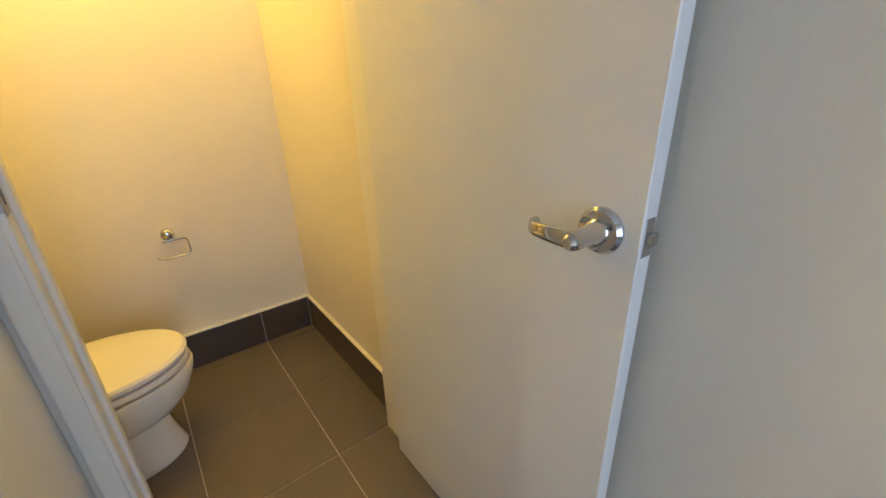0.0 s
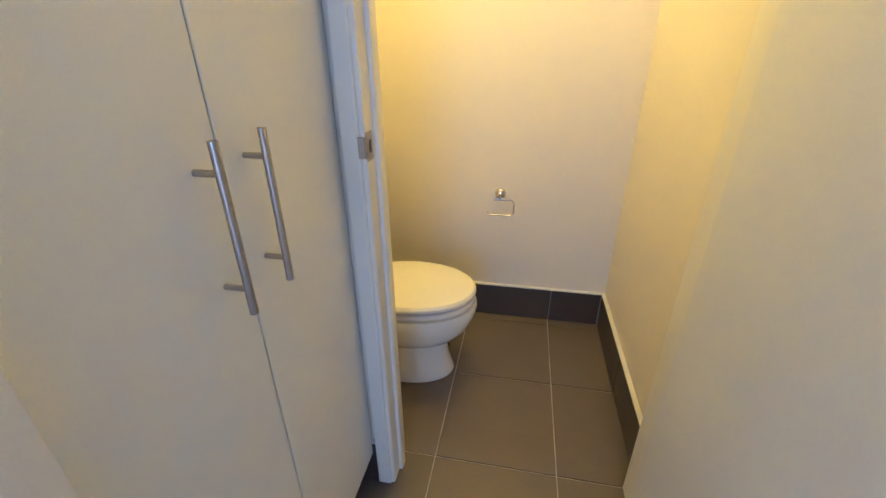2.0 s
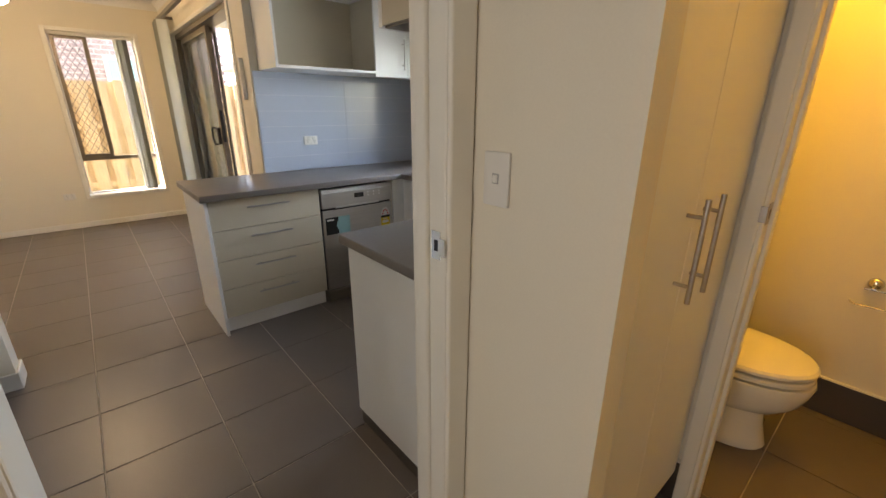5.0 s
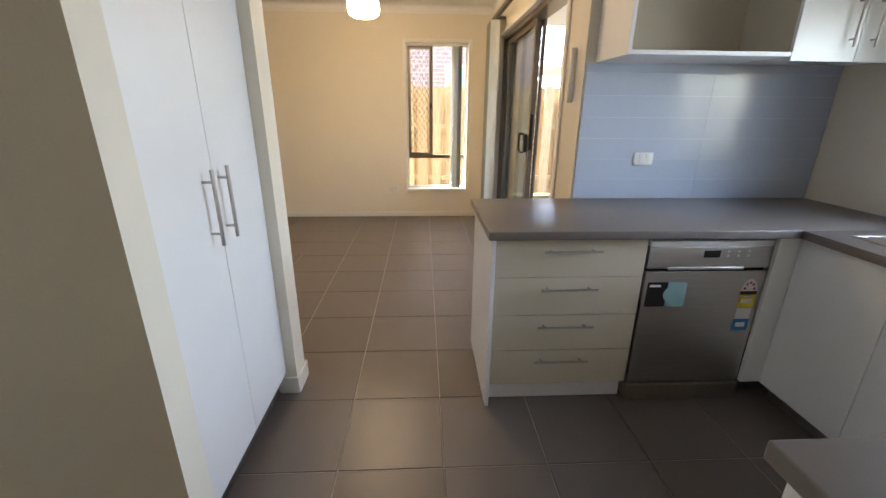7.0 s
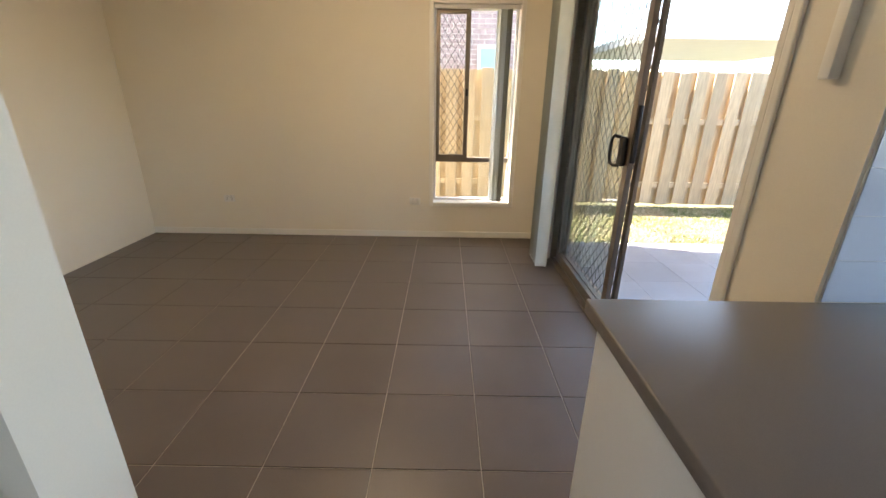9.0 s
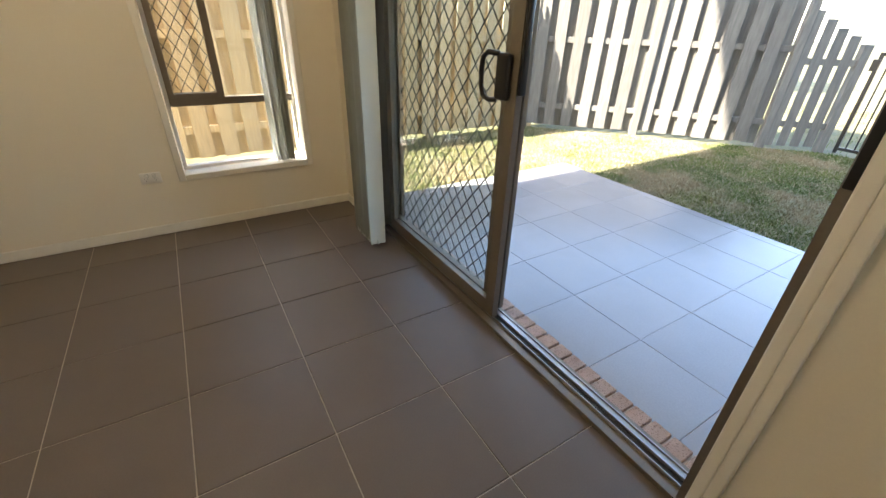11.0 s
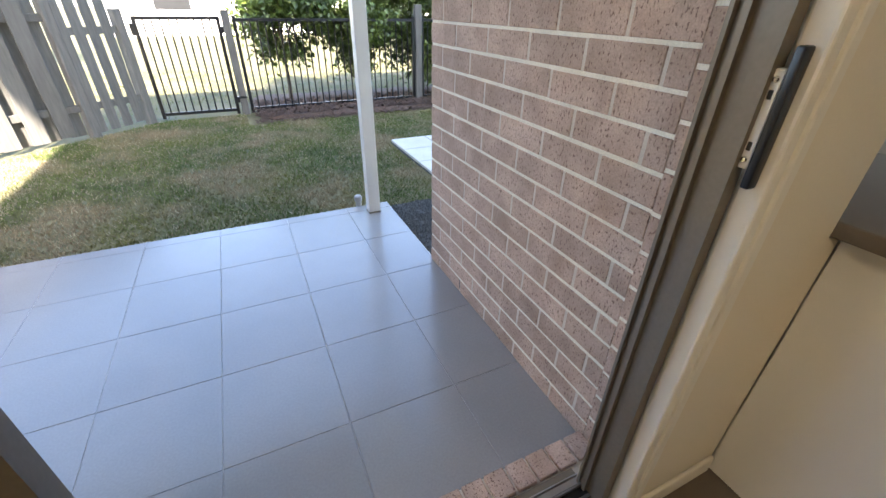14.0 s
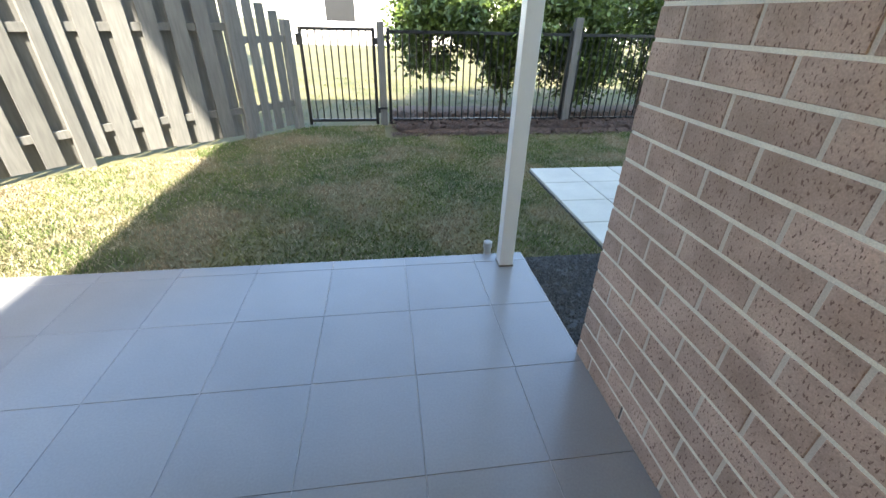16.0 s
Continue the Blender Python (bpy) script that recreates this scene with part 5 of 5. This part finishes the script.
far_house("house", "pale rendered house far beyond the gate", -9.0, 2.0, 26.0, 36.0, 2.8, M["render"], [("y", -7.0, 0.9, 1.6, 1.2), ("y", -2.5, 0.9, 1.8, 1.2)])
far_house("house", "pale house across the park", 6.0, 16.0, 30.0, 40.0, 2.8, M["render"], [("y", 8.0, 0.9, 1.6, 1.2)])
nb = far_house("neighbour_house", "two-storey mauve brick house beyond the side fence", -21.0, -11.6, -8.0, 2.95, 5.6, M["render"], [("x", 0.63, 1.16, 0.63, 1.32)])
v_, f_ = [], []
rb = random.Random(21)
for row in range(34):
    for k in range(27):
        ya = -4.2 + 0.262 * k + (0.131 if row % 2 else 0)
        za = 0.6 + 0.0955 * row
        xf = -11.59 + rb.uniform(-0.003, 0.003)
        n0 = len(v_)
        v_ += [(xf, ya, za), (xf, ya + 0.248, za), (xf, ya + 0.248, za + 0.082), (xf, ya, za + 0.082),
               (-11.6, ya, za), (-11.6, ya + 0.248, za), (-11.6, ya + 0.248, za + 0.082), (-11.6, ya, za + 0.082)]
        f_ += [tuple(n0 + q for q in w) for w in ((0, 1, 2, 3), (0, 4, 5, 1), (1, 5, 6, 2), (2, 6, 7, 3), (3, 7, 4, 0))]
me_ = bpy.data.meshes.new("brickwork")
me_.from_pydata(v_, [], f_)
me_.materials.append(M["brick_far"])
bw = tagged(new("brickwork", me_), "mauve brickwork with pale joints", kind="stuff")
bw.parent = nb
pv = thing("neighbour_pergola", "white flat patio roof of the neighbouring house", "pergola")
part("roof", boxes((-14.0, -9.9, 3.4, 7.6, 2.45, 2.60)), M["post"], pv)
for px_, py_ in ((-10.1, 3.6), (-10.1, 7.4)):
    part("post", box(bmesh.new(), px_ - 0.05, px_ + 0.05, py_ - 0.05, py_ + 0.05, GZ, 2.45, 0.004), M["post"], pv)

# ---- pieces of floors, walls and patio ----
def indoors(x, y):
    if -3.118 < x and y > NORTH:
        return x > -0.38 or y < 2.47
    return y < NORTH + 0.09


lay("tile", floor, M["tile"], cuts(WEST, -0.38, -3.40 - 0.003, T), cuts(-3.2, 2.47, 0.157, T), -0.006, 0.0, 0.0045, lambda x, y: indoors(x, y) and not (-2.7 < x < -1.7 and y < -0.75))
lay("tile", floor, M["tile"], cuts(-0.38, 0.88, 0.166, 0.4365), cuts(-1.9, 2.46, 1.498, 0.449), -0.006, 0.0, 0.0045)
lay("tile", patio, M["patio"], cuts(-6.515, -3.322, -3.660, 0.4515), cuts(1.284, 3.632, 1.694, 0.460), -0.074, -0.066, 0.0022, None, 0.0012)


def strip_tiles(name, parent, mat, along, lo, hi, start, step, fixed, depth, z0, z1):
    c = cuts(lo, hi, start, step)
    for a, b_ in zip(c, c[1:]):
        w = b_ - a - 0.004
        if w < 0.01:
            continue
        bm = box(bmesh.new(), a + 0.002, b_ - 0.002, fixed, fixed + depth, z0, z1, 0.001) if along == "x" else box(bmesh.new(), fixed, fixed + depth, a + 0.002, b_ - 0.002, z0, z1, 0.001)
        part(name, bm, mat, parent)


wc_skirt = structure("tiled_skirting", boxes((-0.379, 0.864, 2.452, 2.4595, 0.001, 0.189), (0.872, 0.8795, 1.501, 2.452, 0.001, 0.189)), M["grout"], "dark tiled skirting in the toilet", "skirting")
strip_tiles("skirting_tile", wc_skirt, M["skirt_tile"], "x", -0.378, 0.862, 0.605, 0.4365, 2.446, 0.006, 0.002, 0.189)
strip_tiles("skirting_tile", wc_skirt, M["skirt_tile"], "y", 1.503, 2.446, 1.498, 0.449, 0.864, 0.008, 0.002, 0.189)
corner_skirt = structure("tiled_skirting_hall", boxes((-0.066, -0.007, 1.366, 1.3795, 0.001, 0.185)), M["skirt_tile"], "short dark skirting tile beside the door trim", "skirting")
structure("skirting_hall_cap", boxes((-0.067, -0.007, 1.364, 1.3795, 0.1855, 0.194)), M["trim"], "pale capping strip", "skirting")
structure("tiled_skirting_switch", boxes((-0.36, 0.012, 0.578, 0.5895, 0.001, 0.185), (0.0125, 0.024, 0.578, 0.672, 0.001, 0.185)), M["skirt_tile"], "dark skirting tile under the light switch", "skirting")
structure("skirting_switch_cap", boxes((-0.36, 0.012, 0.576, 0.5895, 0.1855, 0.194), (0.0125, 0.026, 0.576, 0.672, 0.1855, 0.194)), M["trim"], "pale capping strip", "skirting")

splash = structure("splashback", boxes((-3.1175, -3.1125, 0.985, 2.468, 0.9485, 1.704)), M["splash_grout"], "white gloss tile splashback with thin pale joints", "splashback")
shared = {}
for row in range(7):
    z0 = 0.9490 + 0.1178 * row
    z1 = min(z0 + 0.1164, 1.703)
    if z1 - z0 < 0.02:
        continue
    ys = cuts(0.986, 2.467, 0.986, 0.742)
    for a, b_ in zip(ys, ys[1:]):
        key = (round(b_ - a, 4), round(z1 - z0, 4))
        if key[0] < 0.015:
            continue
        if key not in shared:
            shared[key] = mesh_of(box(bmesh.new(), 0, 0.0022, 0.0002, key[0] - 0.0002, 0, key[1], 0.0007), "splash_tile", M["splash"])
        o = new("splash_tile", shared[key])
        o.parent, o.location = splash, (-3.1124, a, z0)

# brickwork outside the kitchen: 230 x 76 mm bricks, 10 mm joints
brick_wall = structure("brick_wall", boxes((-3.3298, -3.2225, 1.1165, 2.672, -0.10, 2.50)), M["mortar"], "pinkish-brown face brick wall with cream mortar joints", "brick wall")
shared = {}
COURSE, LEN, JOINT, TOOTH = 0.0968, 0.2695, 0.0115, 1.263
EDGE_Z, EDGE_COURSE = -0.0495, 0.1173


def course_bricks(z0, spans, height):
    for a, w in spans:
        key = (round(w, 3), round(height, 3))
        if w < 0.012:
            continue
        if key not in shared:
            shared[key] = mesh_of(box(bmesh.new(), -0.110, 0, 0, key[0], 0, key[1], 0.0024), "brick", M["brick"])
        o = new("brick", shared[key])
        o.parent, o.location = brick_wall, (-3.2225 + rng.uniform(-0.0012, 0.0012), a, z0 + rng.uniform(-0.0008, 0.0008))


perpends = bmesh.new()
for row in range(27):
    z0 = -0.0755 + COURSE * row
    ys = cuts(TOOTH - JOINT, 2.678, 1.332 + (0.0 if row % 2 else LEN * 0.5), LEN)
    course_bricks(z0, [(a + JOINT, b_ - a - JOINT) for a, b_ in zip(ys, ys[1:])], COURSE - JOINT)
    for a in ys[1:-1]:
        box(perpends, -3.3306, -3.3290, a - 0.001, a + JOINT + 0.001, z0, z0 + COURSE - JOINT)
# the cut bricks next to the door frame lie in taller courses and butt against the others
for row in range(23):
    course_bricks(EDGE_Z + EDGE_COURSE * row, [(1.118, TOOTH - 1.118 - 0.0004)], EDGE_COURSE - JOINT)
part("perpend_mortar", perpends, M["perpend"], brick_wall, "tan mortar in the upright joints")
for y in (1.50, 2.285):
    part("weep_hole", boxes((-3.3318, -3.3299, y - 0.005, y + 0.005, -0.050, 0.013)), M["dark_plastic"], brick_wall, "dark open weep joint")

sill = structure("brick_sill", boxes((-5.82, -3.335, 1.1165, 1.278, -0.12, -0.048)), M["perpend"], "row of bricks on edge under the sliding door", "sill")
bm_sill = mesh_of(box(bmesh.new(), -0.0375, 0.0375, -0.046, 0.046, -0.02, 0.03, 0.003), "brick", M["brick"])
x = -3.378
while x > -5.8:
    o = new("brick", bm_sill)
    o.parent, o.location = sill, (x, 1.2330, -0.062 + rng.uniform(-0.001, 0.001))
    x -= 0.0855

pav = structure("paver_path", boxes((-2.66, -1.30, 3.66, 5.44, -0.30, -0.128)), M["gravel"], "cream concrete paver path", "path")
lay("paver", pav, M["paver"], cuts(-2.66, -1.30, -2.66, 0.452), cuts(3.66, 5.45, 5.45 - 0.449 * 6, 0.449), -0.127, -0.100, 0.010, None, 0.004)
